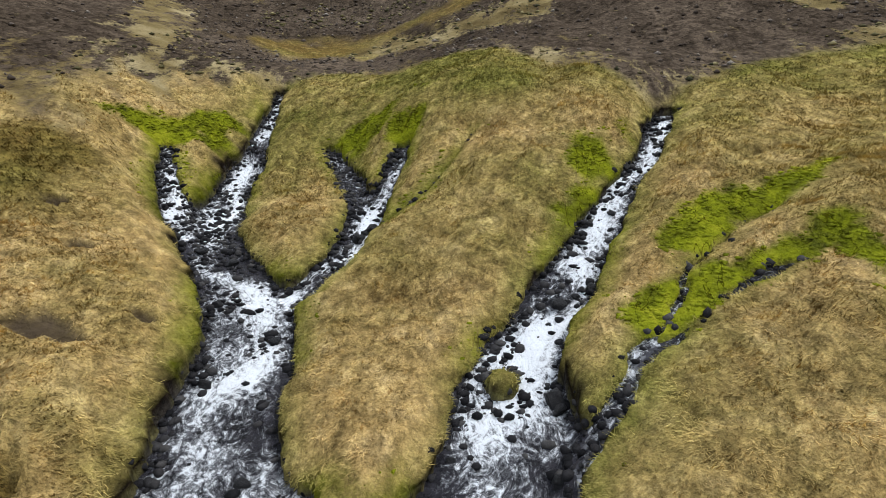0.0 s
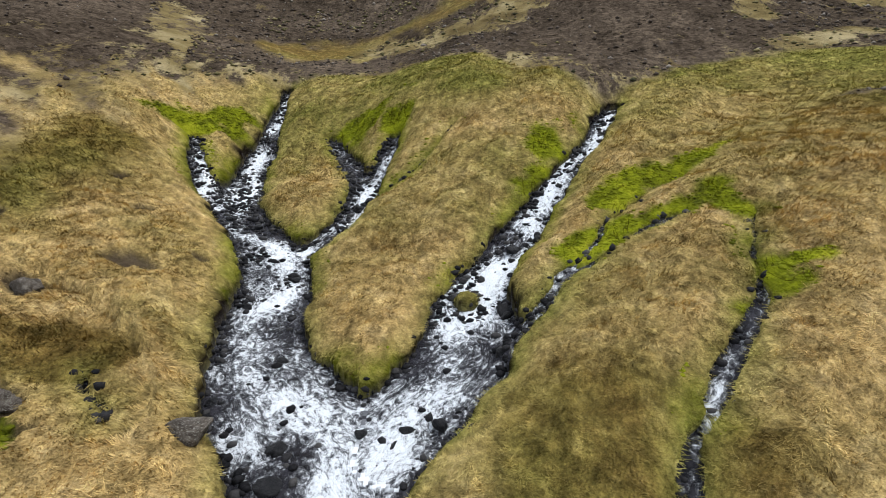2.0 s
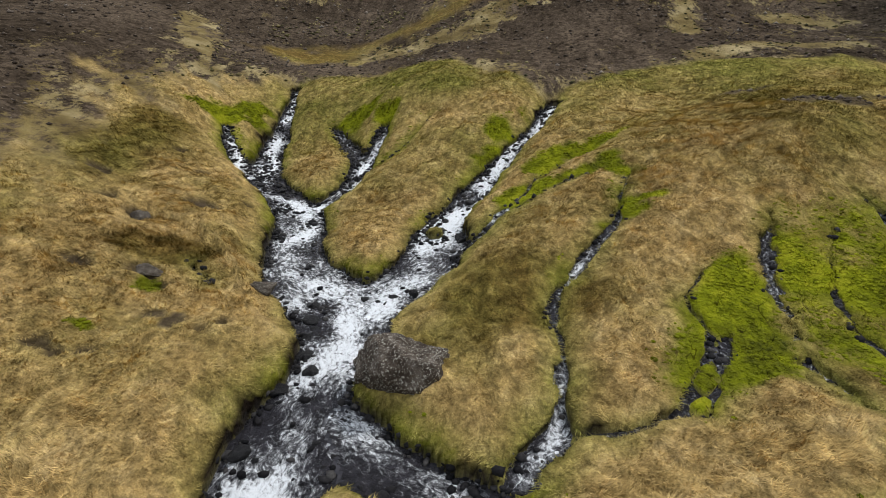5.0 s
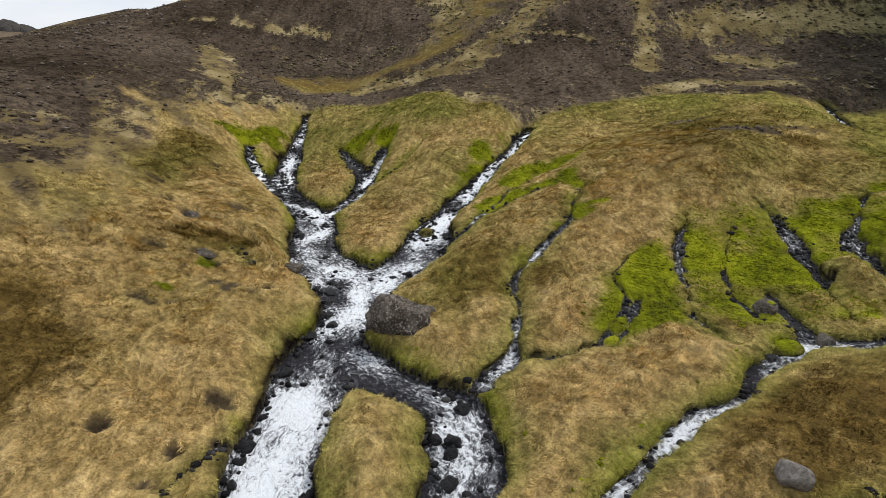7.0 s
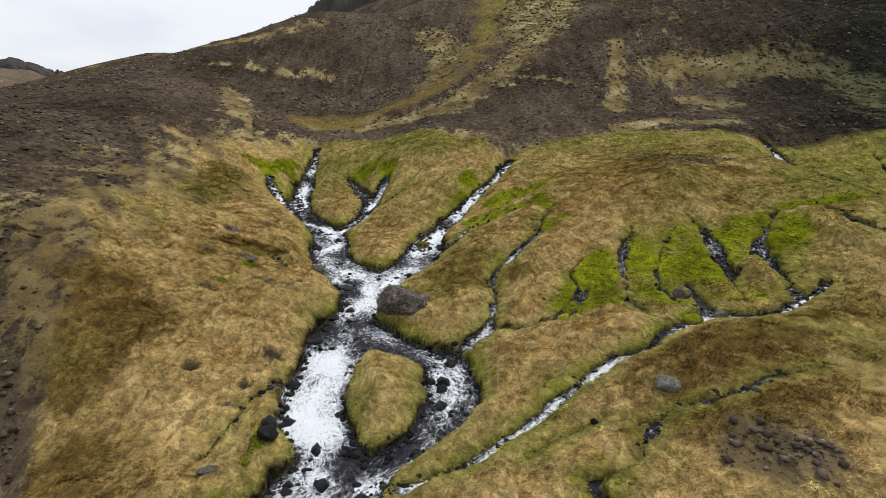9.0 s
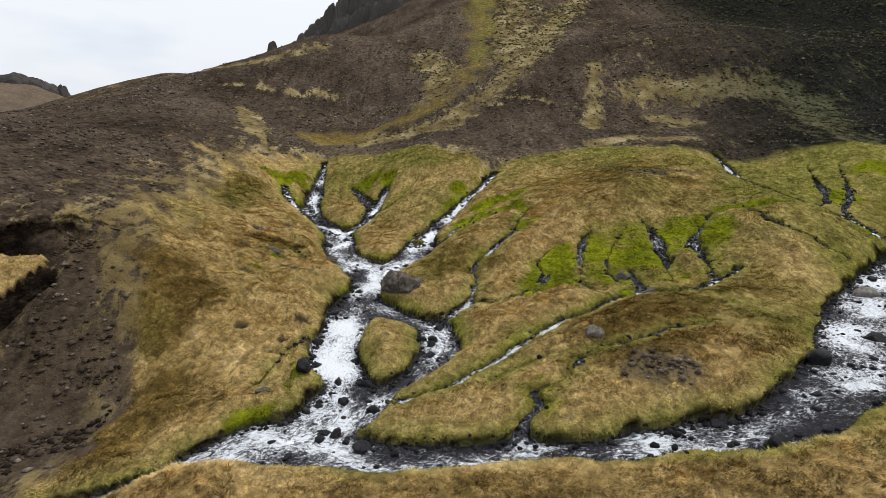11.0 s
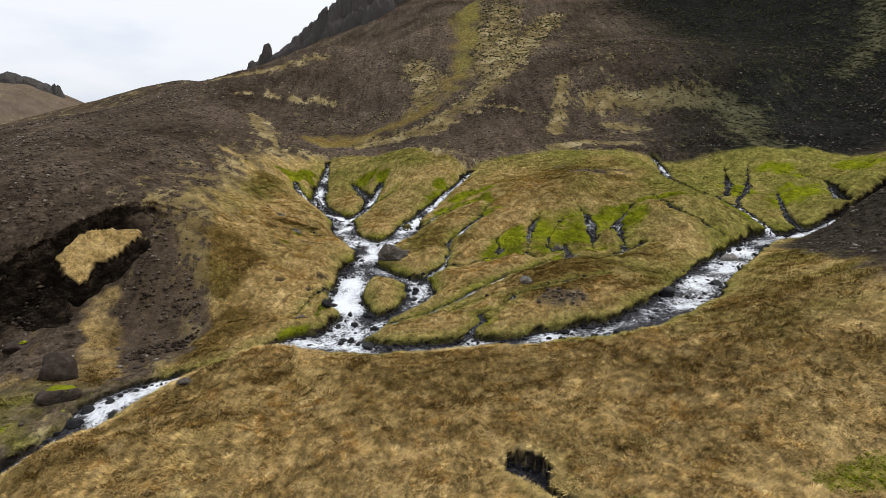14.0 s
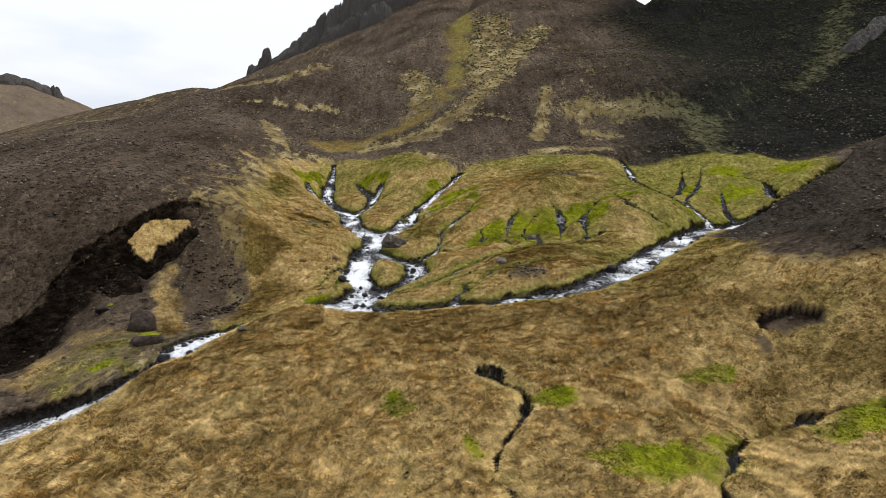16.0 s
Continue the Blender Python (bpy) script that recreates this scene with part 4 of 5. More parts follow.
LIP_X, LIP_Y = LIP_X - (jut * out_x).ravel(), LIP_Y - (jut * out_y).ravel()
shifted = np.stack([GX + LIP_X, GY + LIP_Y, GZ], -1)
ground_mesh.vertices.foreach_set("co", shifted.astype(np.float32).ravel())
shade_smooth(ground_mesh)
for key in ("turf", "moss", "wet", "slip", "shaded_earth"):
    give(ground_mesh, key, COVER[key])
give(ground_mesh, "green", green_amount(GX, GY, COVER["edge"]))
give(ground_mesh, "growth", growth_amount(GX, GY))
give(ground_mesh, "haze_tone", step(-GX, 90, 200))
give(ground_mesh, "rust", rust_amount(GX, GY))
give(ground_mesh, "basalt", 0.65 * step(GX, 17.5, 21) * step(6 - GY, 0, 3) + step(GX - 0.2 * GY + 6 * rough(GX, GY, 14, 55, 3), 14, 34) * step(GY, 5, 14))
ground_mesh.materials.append(GROUND)
tagged(new("ground", ground_mesh), "rolling grass and dark gravel land cut by streams", "ground", kind="structure")


def height(x, y):
    return relief(np.atleast_1d(np.asarray(x, float)), np.atleast_1d(np.asarray(y, float)))[0]


# ---- water ----
# Chutes that run all white, and slack dark reaches: x, y, radius, how much.
CHUTES = [(-2.7, -6.4, 1.5, 0.7), (-2.6, -8.2, 1.2, 0.7), (-3.0, -4.6, 1.0, 0.55), (-1.6, 1.0, 1.0, 0.35), (-3.0, 2.0, 0.8, 0.3), (-4.3, 3.1, 0.9, -0.25), (-2.3, 0.9, 0.7, 0.3), (-2.9, 0.4, 0.7, -0.45), (-1.8, -0.6, 0.7, 0.3), (-5.4, 8.6, 1.2, 0.35), (-4.7, 5.8, 1.0, 0.25), (-8.3, 13.2, 1.2, 0.25), (0.9, 6.8, 1.4, 0.25), (-2.6, -11.5, 1.3, 0.5), (-5.8, -13.9, 1.4, 0.6),
    (-4.4, 8.9, 0.8, 0.5), (-3.6, 12.6, 0.8, 0.5), (1.4, -5.6, 0.9, 0.4), (15.8, -8.0, 1.4, 0.4), (-4.9, 4.6, 0.6, -0.2), (-3.2, -2.6, 0.9, -0.5), (-0.4, -4.2, 1.0, -0.5), (0.4, -8.4, 0.9, -0.4),
    (-2.7, 0.4, 0.5, -0.4), (10.5, -13.4, 1.6, -0.35), (5.0, -13.8, 1.5, -0.3), (-9.0, -18.0, 1.2, 0.3), (18.0, -6.0, 1.2, 0.55), (20.6, -3.3, 1.0, 0.5), (13.2, -11.6, 0.9, 0.35), (14.4, -9.4, 0.8, 0.4), (24.5, -0.9, 1.2, 0.5)]


def whiter(x, y):
    out = np.zeros(x.shape)
    for cx, cy, r, a in CHUTES:
        out += a * np.exp(-((x - cx) ** 2 + (y - cy) ** 2) / (0.7 * r * r))
    return out


WXS, WYS = np.arange(-38, 38, 0.07), np.arange(-34, 24, 0.07)
wx, wy = (a.ravel() for a in np.meshgrid(WXS, WYS))
near_water = np.zeros(len(wx), bool)
for line, *_ in COURSES.values():
    ix = np.clip(((line[:, 0] + 38) / 0.07).astype(int), 0, len(WXS) - 1)
    iy = np.clip(((line[:, 1] + 34) / 0.07).astype(int), 0, len(WYS) - 1)
    grid = near_water.reshape(len(WYS), len(WXS))
    for i, j, r in zip(ix, iy, ((line[:, 2] + 0.25) / 0.07).astype(int) + 1):
        grid[max(0, j - r):j + r + 1, max(0, i - r):i + r + 1] = True
some = np.flatnonzero(near_water)
w_edge, w_level, w_along, w_across, w_white, w_fall, _ = nearest_stream(wx[some], wy[some], 1.5)
keep = np.zeros(len(wx), bool)
keep[some] = w_edge < 0.16
foam_full, wz_full, flow_full = np.zeros(len(wx)), np.zeros(len(wx)), np.zeros((len(wx), 3))
chop = np.clip(w_white * (0.5 + 1.0 * np.clip(w_fall, 0, 0.35)), 0, 1.2)
# a white thread winds down the middle of each bed
wind = np.abs(w_across - 0.32 * np.sin(0.9 * w_along) - 0.2 * np.sin(2.3 * w_along + 1.0))
thread = 0.46 * np.exp(-((wind / 0.4) ** 2)) - 0.2
upper = step(wy[some], 6, 10)
foam_full[some] = 0.9 * chop - upper * 0.36 * w_white * (1 - np.exp(-((wind / 0.3) ** 2))) + 0.0 + thread * w_white - 0.4 * step(w_edge, -0.22, 0.05) * (w_white > 0.3) + 0.62 * rough(wx[some], wy[some], 1.3, 91, 3) * np.sqrt(w_white) + 0.75 * whiter(wx[some], wy[some])
wz_full[some] = w_level + chop * (0.05 * rough(w_along * 0.6, w_across, 0.28, 92, 2) + 0.035 * rough(wx[some], wy[some], 0.5, 93, 2))
flow_full[some] = np.stack([w_along, w_across, 0 * w_along], -1)
water_mesh, used = sheet("water", WXS, WYS, wz_full, keep)
shade_smooth(water_mesh)
give(water_mesh, "foam", foam_full[used])
quads = np.empty(4 * len(water_mesh.polygons), np.int32)
water_mesh.loops.foreach_get("vertex_index", quads)
corner = flow_full[used][quads].reshape(-1, 4, 3)
broken = np.ptp(corner, axis=1)[:, :2].max(1) > 0.25
corner[broken] = corner[broken, :1]
water_mesh.attributes.new("flow", "FLOAT_VECTOR", "CORNER").data.foreach_set("vector", corner.astype(np.float32).ravel())
water_mesh.materials.append(WATER)
tagged(new("water", water_mesh), "clear dark mountain water breaking white over stones", "water", kind="structure")


# ---- grass, moss and loose stones ----


def at_ground(values, x, y):
    """A value of the ground sheet at places within its fine part."""
    i = np.clip(np.searchsorted(XS, x) - 1, 0, len(XS) - 2)
    j = np.clip(np.searchsorted(YS, y) - 1, 0, len(YS) - 2)
    u, v = (x - XS[i]) / (XS[i + 1] - XS[i]), (y - YS[j]) / (YS[j + 1] - YS[j])
    g = values.reshape(len(YS), len(XS))
    return (g[j, i] * (1 - u) + g[j, i + 1] * u) * (1 - v) + (g[j + 1, i] * (1 - u) + g[j + 1, i + 1] * u) * v


def blade_material():
    m = Nodes("grass_blades")
    pos = m.geo.outputs["Position"]
    col = turf_color(m, pos)
    col = m.mix(0.8, col, m.ramp(m.attr("tint"), (0.0, 0.31), (0.5, 0.54), (1.0, 0.87)), "OVERLAY")
    col = m.mix(m.attr("moss"), col, moss_color(m, pos))
    m.surface(col, 0.85, None, 0.06)
    return m.mat


BLADES = blade_material()
rng = np.random.default_rng(7)


def scatter(count, x0, x1, y0, y1, weight, tries=3):
    x, y = rng.uniform(x0, x1, count * tries), rng.uniform(y0, y1, count * tries)
    ok = rng.random(count * tries) < weight(x, y)
    return x[ok][:count], y[ok][:count]


def grass_weight(x, y):
    w = 1 / (1 + np.clip(np.abs(x - 1) - 10, 0, 99) / 9) ** 2 / (1 + np.clip(y - 8, 0, 99) / 11) ** 2
    turf = at_ground(COVER["turf"], x, y) * (1 - at_ground(COVER["slip"], x, y))
    edge = at_ground(COVER["edge"], x, y)
    return w * (at_ground(COVER["shaded_earth"], x, y) < 0.25) * step(turf + 0.25 * rough(x, y, 0.6, 101), 0.3, 0.75) * (edge > 0.07) * (1 - 0.75 * at_ground(COVER["moss"], x, y))


gx, gy = scatter(950000, -16, 39, -31.5, 23.5, grass_weight)
steep = np.hypot(at_ground(GZ, gx + 0.12, gy) - at_ground(GZ, gx - 0.12, gy), at_ground(GZ, gx, gy + 0.12) - at_ground(GZ, gx, gy - 0.12)) / 0.24
gx, gy = gx[steep < 1.7], gy[steep < 1.7]
n = len(gx)
gz = at_ground(GZ, gx, gy)
lip_x, lip_y = at_ground(LIP_X, gx, gy), at_ground(LIP_Y, gx, gy)
# combed downhill and by the wind
dzx = (at_ground(GZ, gx + 0.25, gy) - at_ground(GZ, gx - 0.25, gy)) / 0.5
dzy = (at_ground(GZ, gx, gy + 0.25) - at_ground(GZ, gx, gy - 0.25)) / 0.5
turn = rng.normal(0, 0.6, n) + 2.0 * rough(gx, gy, 0.9, 103, 3) + np.arctan2(-dzy - 0.25, -dzx + 0.12)
tuft, wisp = rough(gx, gy, 0.55, 104, 3), rough(gx, gy, 0.22, 106, 2)
size = (0.07 + 0.09 * rng.random(n)) * (1 + 0.6 * tuft + 0.4 * wisp) * (1 + 0.25 * rough(gx, gy, 3.0, 105)) * (1 + 0.35 * step(-gy, 10, 18))
lift = size * rng.uniform(0.25, 0.8, n)
reach = np.sqrt(np.clip(size**2 - lift**2, 0.0004, 1))
across = rng.uniform(0.005, 0.010, n) * (1 + 0.05 * np.abs(gx - 1) + 0.05 * np.clip(gy - 5, 0, 30) + 0.05 * np.clip(-gy - 9, 0, 14))
cx, cy = np.cos(turn), np.sin(turn)
tx, ty = gx + reach * cx, gy + reach * cy
fall_to = at_ground(GZ, np.clip(tx, -19, 39.9), np.clip(ty, -31.9, 23.9))
tip_z = gz + np.clip(fall_to - gz, -0.08, 0.1) + lift
tx, ty, root_x, root_y = tx + lip_x, ty + lip_y, gx + lip_x, gy + lip_y
verts = np.empty((n, 3, 3))
verts[:, 0] = np.stack([root_x - cy * across, root_y + cx * across, gz - 0.015], -1)
verts[:, 1] = np.stack([root_x + cy * across, root_y - cx * across, gz - 0.015], -1)
verts[:, 2] = np.stack([tx, ty, tip_z], -1)
grass_mesh = plain_mesh("grass", verts.reshape(-1, 3), np.arange(3 * n).reshape(n, 3))
give(grass_mesh, "tint", np.repeat(np.clip(0.5 + 0.1 * rng.normal(0, 1, n) + 0.65 * tuft + (0.5 + 0.4 * step(-gy, 10, 18)) * wisp, 0, 1), 3))
give(grass_mesh, "green", np.repeat(at_ground(green_amount(GX, GY, COVER["edge"]), gx, gy), 3))
give(grass_mesh, "rust", np.repeat(rust_amount(gx, gy), 3))
give(grass_mesh, "moss", np.repeat(at_ground(COVER["moss"], gx, gy), 3))
grass_mesh.materials.append(BLADES)
tagged(new("grass", grass_mesh), "matted straw-coloured and olive dead grass on the banks", "grass", kind="stuff")


def lumps(name, x, y, z, sizes, flat, material, sink=0.25, level=1, seed=0):
    """Many small lumps in one mesh, each turned and dented its own way."""
    bm = bmesh.new()
    if level < 0:
        for co in ((1, 0, 0), (0, 1, 0), (-1, 0, 0), (0, -1, 0), (0.1, 0, 1), (0, 0.1, -1)):
            bm.verts.new(co)
        corners = list(bm.verts)
        for i in range(4):
            bm.faces.new((corners[i], corners[(i + 1) % 4], corners[4]))
            bm.faces.new((corners[(i + 1) % 4], corners[i], corners[5]))
        bm.verts.index_update()
    else:
        bmesh.ops.create_icosphere(bm, subdivisions=level, radius=1.0)
    base = np.array([v.co for v in bm.verts])
    faces = np.array([[v.index for v in f.verts] for f in bm.faces])
    bm.free()
    r = np.random.default_rng(seed)
    k, nv = len(x), len(base)
    pts = base[None] * (1 + 0.28 * r.uniform(-1, 1, (k, nv, 1)))
    pts = pts * (sizes[:, None, None] * r.uniform(0.7, 1.3, (k, 1, 3)))
    pts[:, :, 2] *= flat
    a = r.uniform(0, 6.283, k)[:, None]
    out = np.stack([pts[:, :, 0] * np.cos(a) - pts[:, :, 1] * np.sin(a) + x[:, None], pts[:, :, 0] * np.sin(a) + pts[:, :, 1] * np.cos(a) + y[:, None],
        pts[:, :, 2] + (z + sizes * flat * (1 - 2 * sink))[:, None]], -1)
    me = plain_mesh(name, out.reshape(-1, 3), (faces[None] + nv * np.arange(k)[:, None, None]).reshape(-1, 3))
    give(me, "tint", np.repeat(r.random(k), nv))
    me.materials.append(material)
    return me


def loose_material(name, stops, gloss):
    m = Nodes(name)
    pos = m.geo.outputs["Position"]
    col = m.ramp(m.attr("tint"), *stops)
    col = m.mix(0.6, col, m.ramp(m.noise(pos, 16, 4, 0.7), (0.3, 0.25), (0.7, 0.75)), "OVERLAY")
    m.surface(col, gloss, m.bump(m.noise(pos, 25, 4, 0.7), 0.6, 0.03), 0.3 if gloss < 0.5 else 0.05)
    return m.mat


def moss_material():
    m = Nodes("moss_cushion")
    pos = m.geo.outputs["Position"]
    fine = m.noise(pos, 45, 3, 0.7)
    col = m.mix(0.35, moss_color(m, pos), m.ramp(fine, (0.3, 0.3), (0.7, 0.75)), "OVERLAY")
    m.surface(col, 0.95, m.bump(fine, 0.8, 0.03), 0.03)
    return m.mat


SCREE = loose_material("scree_stone", [(0.0, (0.045, 0.035, 0.027)), (0.55, (0.08, 0.063, 0.05)), (0.85, (0.135, 0.11, 0.09)), (1.0, (0.24, 0.21, 0.175))], 0.95)
RUBBLE = loose_material("wet_rubble", [(0.0, (0.007, 0.007, 0.008)), (0.7, (0.022, 0.021, 0.022)), (1.0, (0.06, 0.057, 0.055))], 0.6)
CUSHION = moss_material()

mx, my = scatter(10000, -15, 26, -30, 20, lambda x, y: at_ground(COVER["moss"], x, y) * (at_ground(COVER["edge"], x, y) > 0.1), 60)
moss_mesh = shade_smooth(lumps("moss", mx, my, at_ground(GZ, mx, my), 0.03 + 0.06 * rng.random(len(mx)) ** 2, 0.4, CUSHION, 0.6, 0, 3))
tagged(new("moss", moss_mesh), "bright yellow-green cushion moss beside the springs", "moss", kind="stuff")

# rubble on the beds and along the banks
ex, ey = scatter(17000, -14, 36, -24, 23, lambda x, y: ((at_ground(COVER["edge"], x, y) < 0.12) & (at_ground(COVER["edge"], x, y) > -1.3)) * np.clip((0.15 + 0.85 * step(rough(x, y, 0.8, 111, 3) + 0.75 * step(at_ground(COVER['edge'], x, y), -0.4, -0.02) + 0.22 * step(y, 6, 10) + 0.12 * step(x, 8, 11) * step(-y, 0, 2) - 0.15 * step(-y, -4, -2) * (x < 6), 0.15, 0.5)) * (1 - 0.93 * step(whiter(x, y), 0.25, 0.6) * (at_ground(COVER['edge'], x, y) < -0.25)) * (1 - 0.75 * step(-at_ground(COVER['edge'], x, y), 0.3, 0.5) * step(8 - y, 0, 2)) * (1 - 0.7 * (x > 1.8) * (x < 12) * (y > -12) * (y < 7)), 0, 1), 60)
e_level = nearest_stream(ex, ey)[1]
rubble_mesh = lumps("rubble", ex, ey, np.maximum(at_ground(GZ, ex, ey), e_level - 0.035), (0.03 + 0.085 * rng.random(len(ex)) ** 3), 0.75, RUBBLE, 0.25, 0, 4)
tagged(new("rubble", rubble_mesh), "wet black rubble on the stream beds and banks", "stones", kind="stuff")

# clinker on the slopes
sx, sy = rng.uniform(-40, 60, 230000), rng.uniform(-24, 62, 230000)
ok = rng.random(230000) < (0.2 + 0.8 * step(rough(sx, sy, 6, 113, 4), -0.3, 0.4)) / (1 + np.clip(np.hypot(sx, sy + 8) - 20, 0, 99) / 25)
sx, sy = sx[ok], sy[ok]
stony_x = np.r_[rng.uniform(5.5, 10.2, 4500), rng.uniform(10, 19, 5000), rng.uniform(-13, -9, 300)]
stony_y = np.r_[rng.uniform(-13, -9.6, 4500), rng.uniform(6, 15, 5000), rng.uniform(-14, -5, 300)]
sx, sy = np.r_[stony_x, sx], np.r_[stony_y, sy]
sz, s_cover = relief(sx, sy)
dry = (s_cover["edge"] > 0.2) & (s_cover["turf"] < rng.uniform(0, 0.55, len(sx))) & (s_cover["moss"] < 0.4) & (s_cover["shaded_earth"] < 0.3) & (growth_amount(sx, sy) < rng.uniform(0.1, 0.6, len(sx)))
sx, sy, sz = sx[dry][:62000], sy[dry][:62000], sz[dry][:62000]
scree_mesh = lumps("scree", sx, sy, sz, (0.025 + 0.13 * rng.random(len(sx)) ** 6) * (1 + 0.3 * step(np.hypot(sx, sy), 25, 45)), 0.65, SCREE, 0.3, -1, 5)
# tufts of grass and moss that dot the slopes
TUFT = loose_material("slope_tuft", [(0.0, (0.035, 0.036, 0.02)), (0.5, (0.12, 0.104, 0.046)), (1.0, (0.3, 0.255, 0.13))], 0.95)
hx, hy = rng.uniform(-16, 95, 260000), rng.uniform(15, 105, 260000)
far_off = np.hypot(hx - 1, hy + 28)
black = step(hx - 0.2 * hy + 6 * rough(hx, hy, 14, 55, 3), 14, 34)
bowl = step(2.4 - line_distance(hx, hy, [(-15.8, 38.7), (-11.5, 42.3), (-5.4, 42.7)])[0], 0, 1.5)
dotted = np.clip(0.55 * bowl + 0.5 * step(growth_amount(hx, hy) + 0.35 * rough(hx, hy, 2.5, 121, 4), 0.1, 0.5) + 0.3 * black * step(rough(hx, hy, 9, 122, 3), -0.35, 0.2), 0, 1)
ok = rng.random(260000) < dotted * np.clip(far_off / 130, 0.15, 0.6)
hx, hy = hx[ok], hy[ok]
hz, h_cover = relief(hx, hy)
ok = (h_cover["turf"] < 0.5) & (h_cover["edge"] > 0.3)
hx, hy, hz, far_off = hx[ok][:17000], hy[ok][:17000], hz[ok][:17000], np.hypot(hx[ok] - 1, hy[ok] + 28)[:17000]
tuft_mesh = shade_smooth(lumps("slope_tufts", hx, hy, hz, (0.07 + 0.2 * rng.random(len(hx)) ** 2.5) * np.clip(far_off / 80, 0.6, 1.6), 0.55, TUFT, 0.35, -1, 8))
dark_ground = step(hx - 0.2 * hy + 6 * rough(hx, hy, 14, 55, 3), 14, 34)
tuft_mesh.attributes["tint"].data.foreach_set("value", np.repeat(rng.random(len(hx)) * (0.9 - 0.75 * dark_ground), len(tuft_mesh.vertices) // len(hx)).astype(np.float32))
tagged(new("slope_tufts", tuft_mesh), "pale tufts of grass and moss dotted over the gravel slopes", "grass", kind="stuff")

# clods of peat and earth below the scarp, in the pit and on bare banks
px_, py_ = rng.uniform(-22, -9, 90000), rng.uniform(-24, 0, 90000)
clod = (rng.random(90000) < 0.7 * step(at_ground(COVER["slip"], px_, py_) + 0.6 * rough(px_, py_, 1.2, 115, 3), 0.5, 1.1)) & (at_ground(COVER["edge"], px_, py_) > 0.1)
px_, py_ = px_[clod][:9000], py_[clod][:9000]
PEAT = loose_material("peat_clod", [(0.0, (0.012, 0.009, 0.0065)), (0.6, (0.035, 0.026, 0.019)), (1.0, (0.085, 0.064, 0.048))], 0.97)
peat_mesh = lumps("earth_clods", px_, py_, at_ground(GZ, px_, py_), 0.02 + 0.14 * rng.random(len(px_)) ** 6, 0.6, PEAT, 0.4, -1, 6)
tagged(new("earth_clods", peat_mesh), "dark broken peat and earth below the slip", "earth", kind="stuff")
tagged(new("scree", scree_mesh), "dark brown volcanic gravel and stones on the slopes", "scree", kind="stuff")


# ---- single stones and crags ----


def stone_mesh(name, seed, material, level=3, planes=7, wear=0.12):
    """A stone: a ball cut by a few planes, worn round and pitted."""
    r = random.Random(seed)
    bm = bmesh.new()
    bmesh.ops.create_icosphere(bm, subdivisions=level, radius=1.0)
    cuts = [(Vector((r.gauss(0, 1), r.gauss(0, 1), r.gauss(0, 0.8))).normalized(), r.uniform(0.5, 0.82)) for _ in range(planes)]
    off = Vector((r.uniform(-50, 50), r.uniform(-50, 50), r.uniform(-50, 50)))
    for v in bm.verts:
        for normal, depth in cuts:
            d = v.co.dot(normal) - depth
            if d > 0:
                v.co -= normal * d * 0.97
        v.co *= 1 + wear * noise.noise(v.co * 1.7 + off) + 0.55 * wear * noise.noise(v.co * 4.5 + off) + 0.4 * wear * noise.noise(v.co * 11 + off)
    me = bpy.data.meshes.new(name)
    bm.to_mesh(me)
    bm.free()
    me.materials.append(material)
    return shade_smooth(me)


STREAM_STONES = [stone_mesh("stream_stone", 40 + i, BASALT, 3, 11, 0.22) for i in range(8)]


def put_stone(name, mesh, x, y, sx, sy, sz, turn, sink, label, category="rock", group="", z=None):
    ob = new(name, mesh)
    ground_z = float(height(x, y)[0]) if z is None else z
    ob.matrix_world = pose(x, y, ground_z + sz * (1 - 2 * sink), 0, 0, turn) @ Matrix.Diagonal((sx, sy, sz, 1))
    return tagged(ob, label, category, group)


PALE_ROCK = rock_material("pale_rock", (0.07, 0.06, 0.052), (0.19, 0.17, 0.15), (0.36, 0.33, 0.29), 0.5, 0.9, 14)
SLIP_ROCK = rock_material("slip_rock", (0.02, 0.016, 0.013), (0.05, 0.038, 0.03), (0.1, 0.08, 0.065))


def moss_cap(thing, x, y, w, d, seed):
    """A cushion of moss or turf grown onto a rock, bedded on its upper side."""
    r = random.Random(seed)
    bm = bmesh.new()
    bmesh.ops.create_icosphere(bm, subdivisions=3, radius=1.0)
    off = Vector((r.uniform(-9, 9), r.uniform(-9, 9), 0))
    for v in bm.verts:
        v.co *= 1 + 0.28 * noise.noise(v.co * 2.2 + off) + 0.12 * noise.noise(v.co * 6 + off)
        v.co.z *= 0.16
        v.co.x, v.co.y = v.co.x * w + x, v.co.y * d + y
        rim = math.sqrt(max(0.0, 1 - 0.8 * (v.co.x**2 + v.co.y**2)))
        v.co.z += 0.74 * rim
    me = bpy.data.meshes.new("moss_cap")
    bm.to_mesh(me)
    bm.free()
    me.materials.append(CUSHION)
    ob = new("moss_cap", shade_smooth(me))
    ob.parent = thing
    return tagged(ob, "olive cushion of moss")


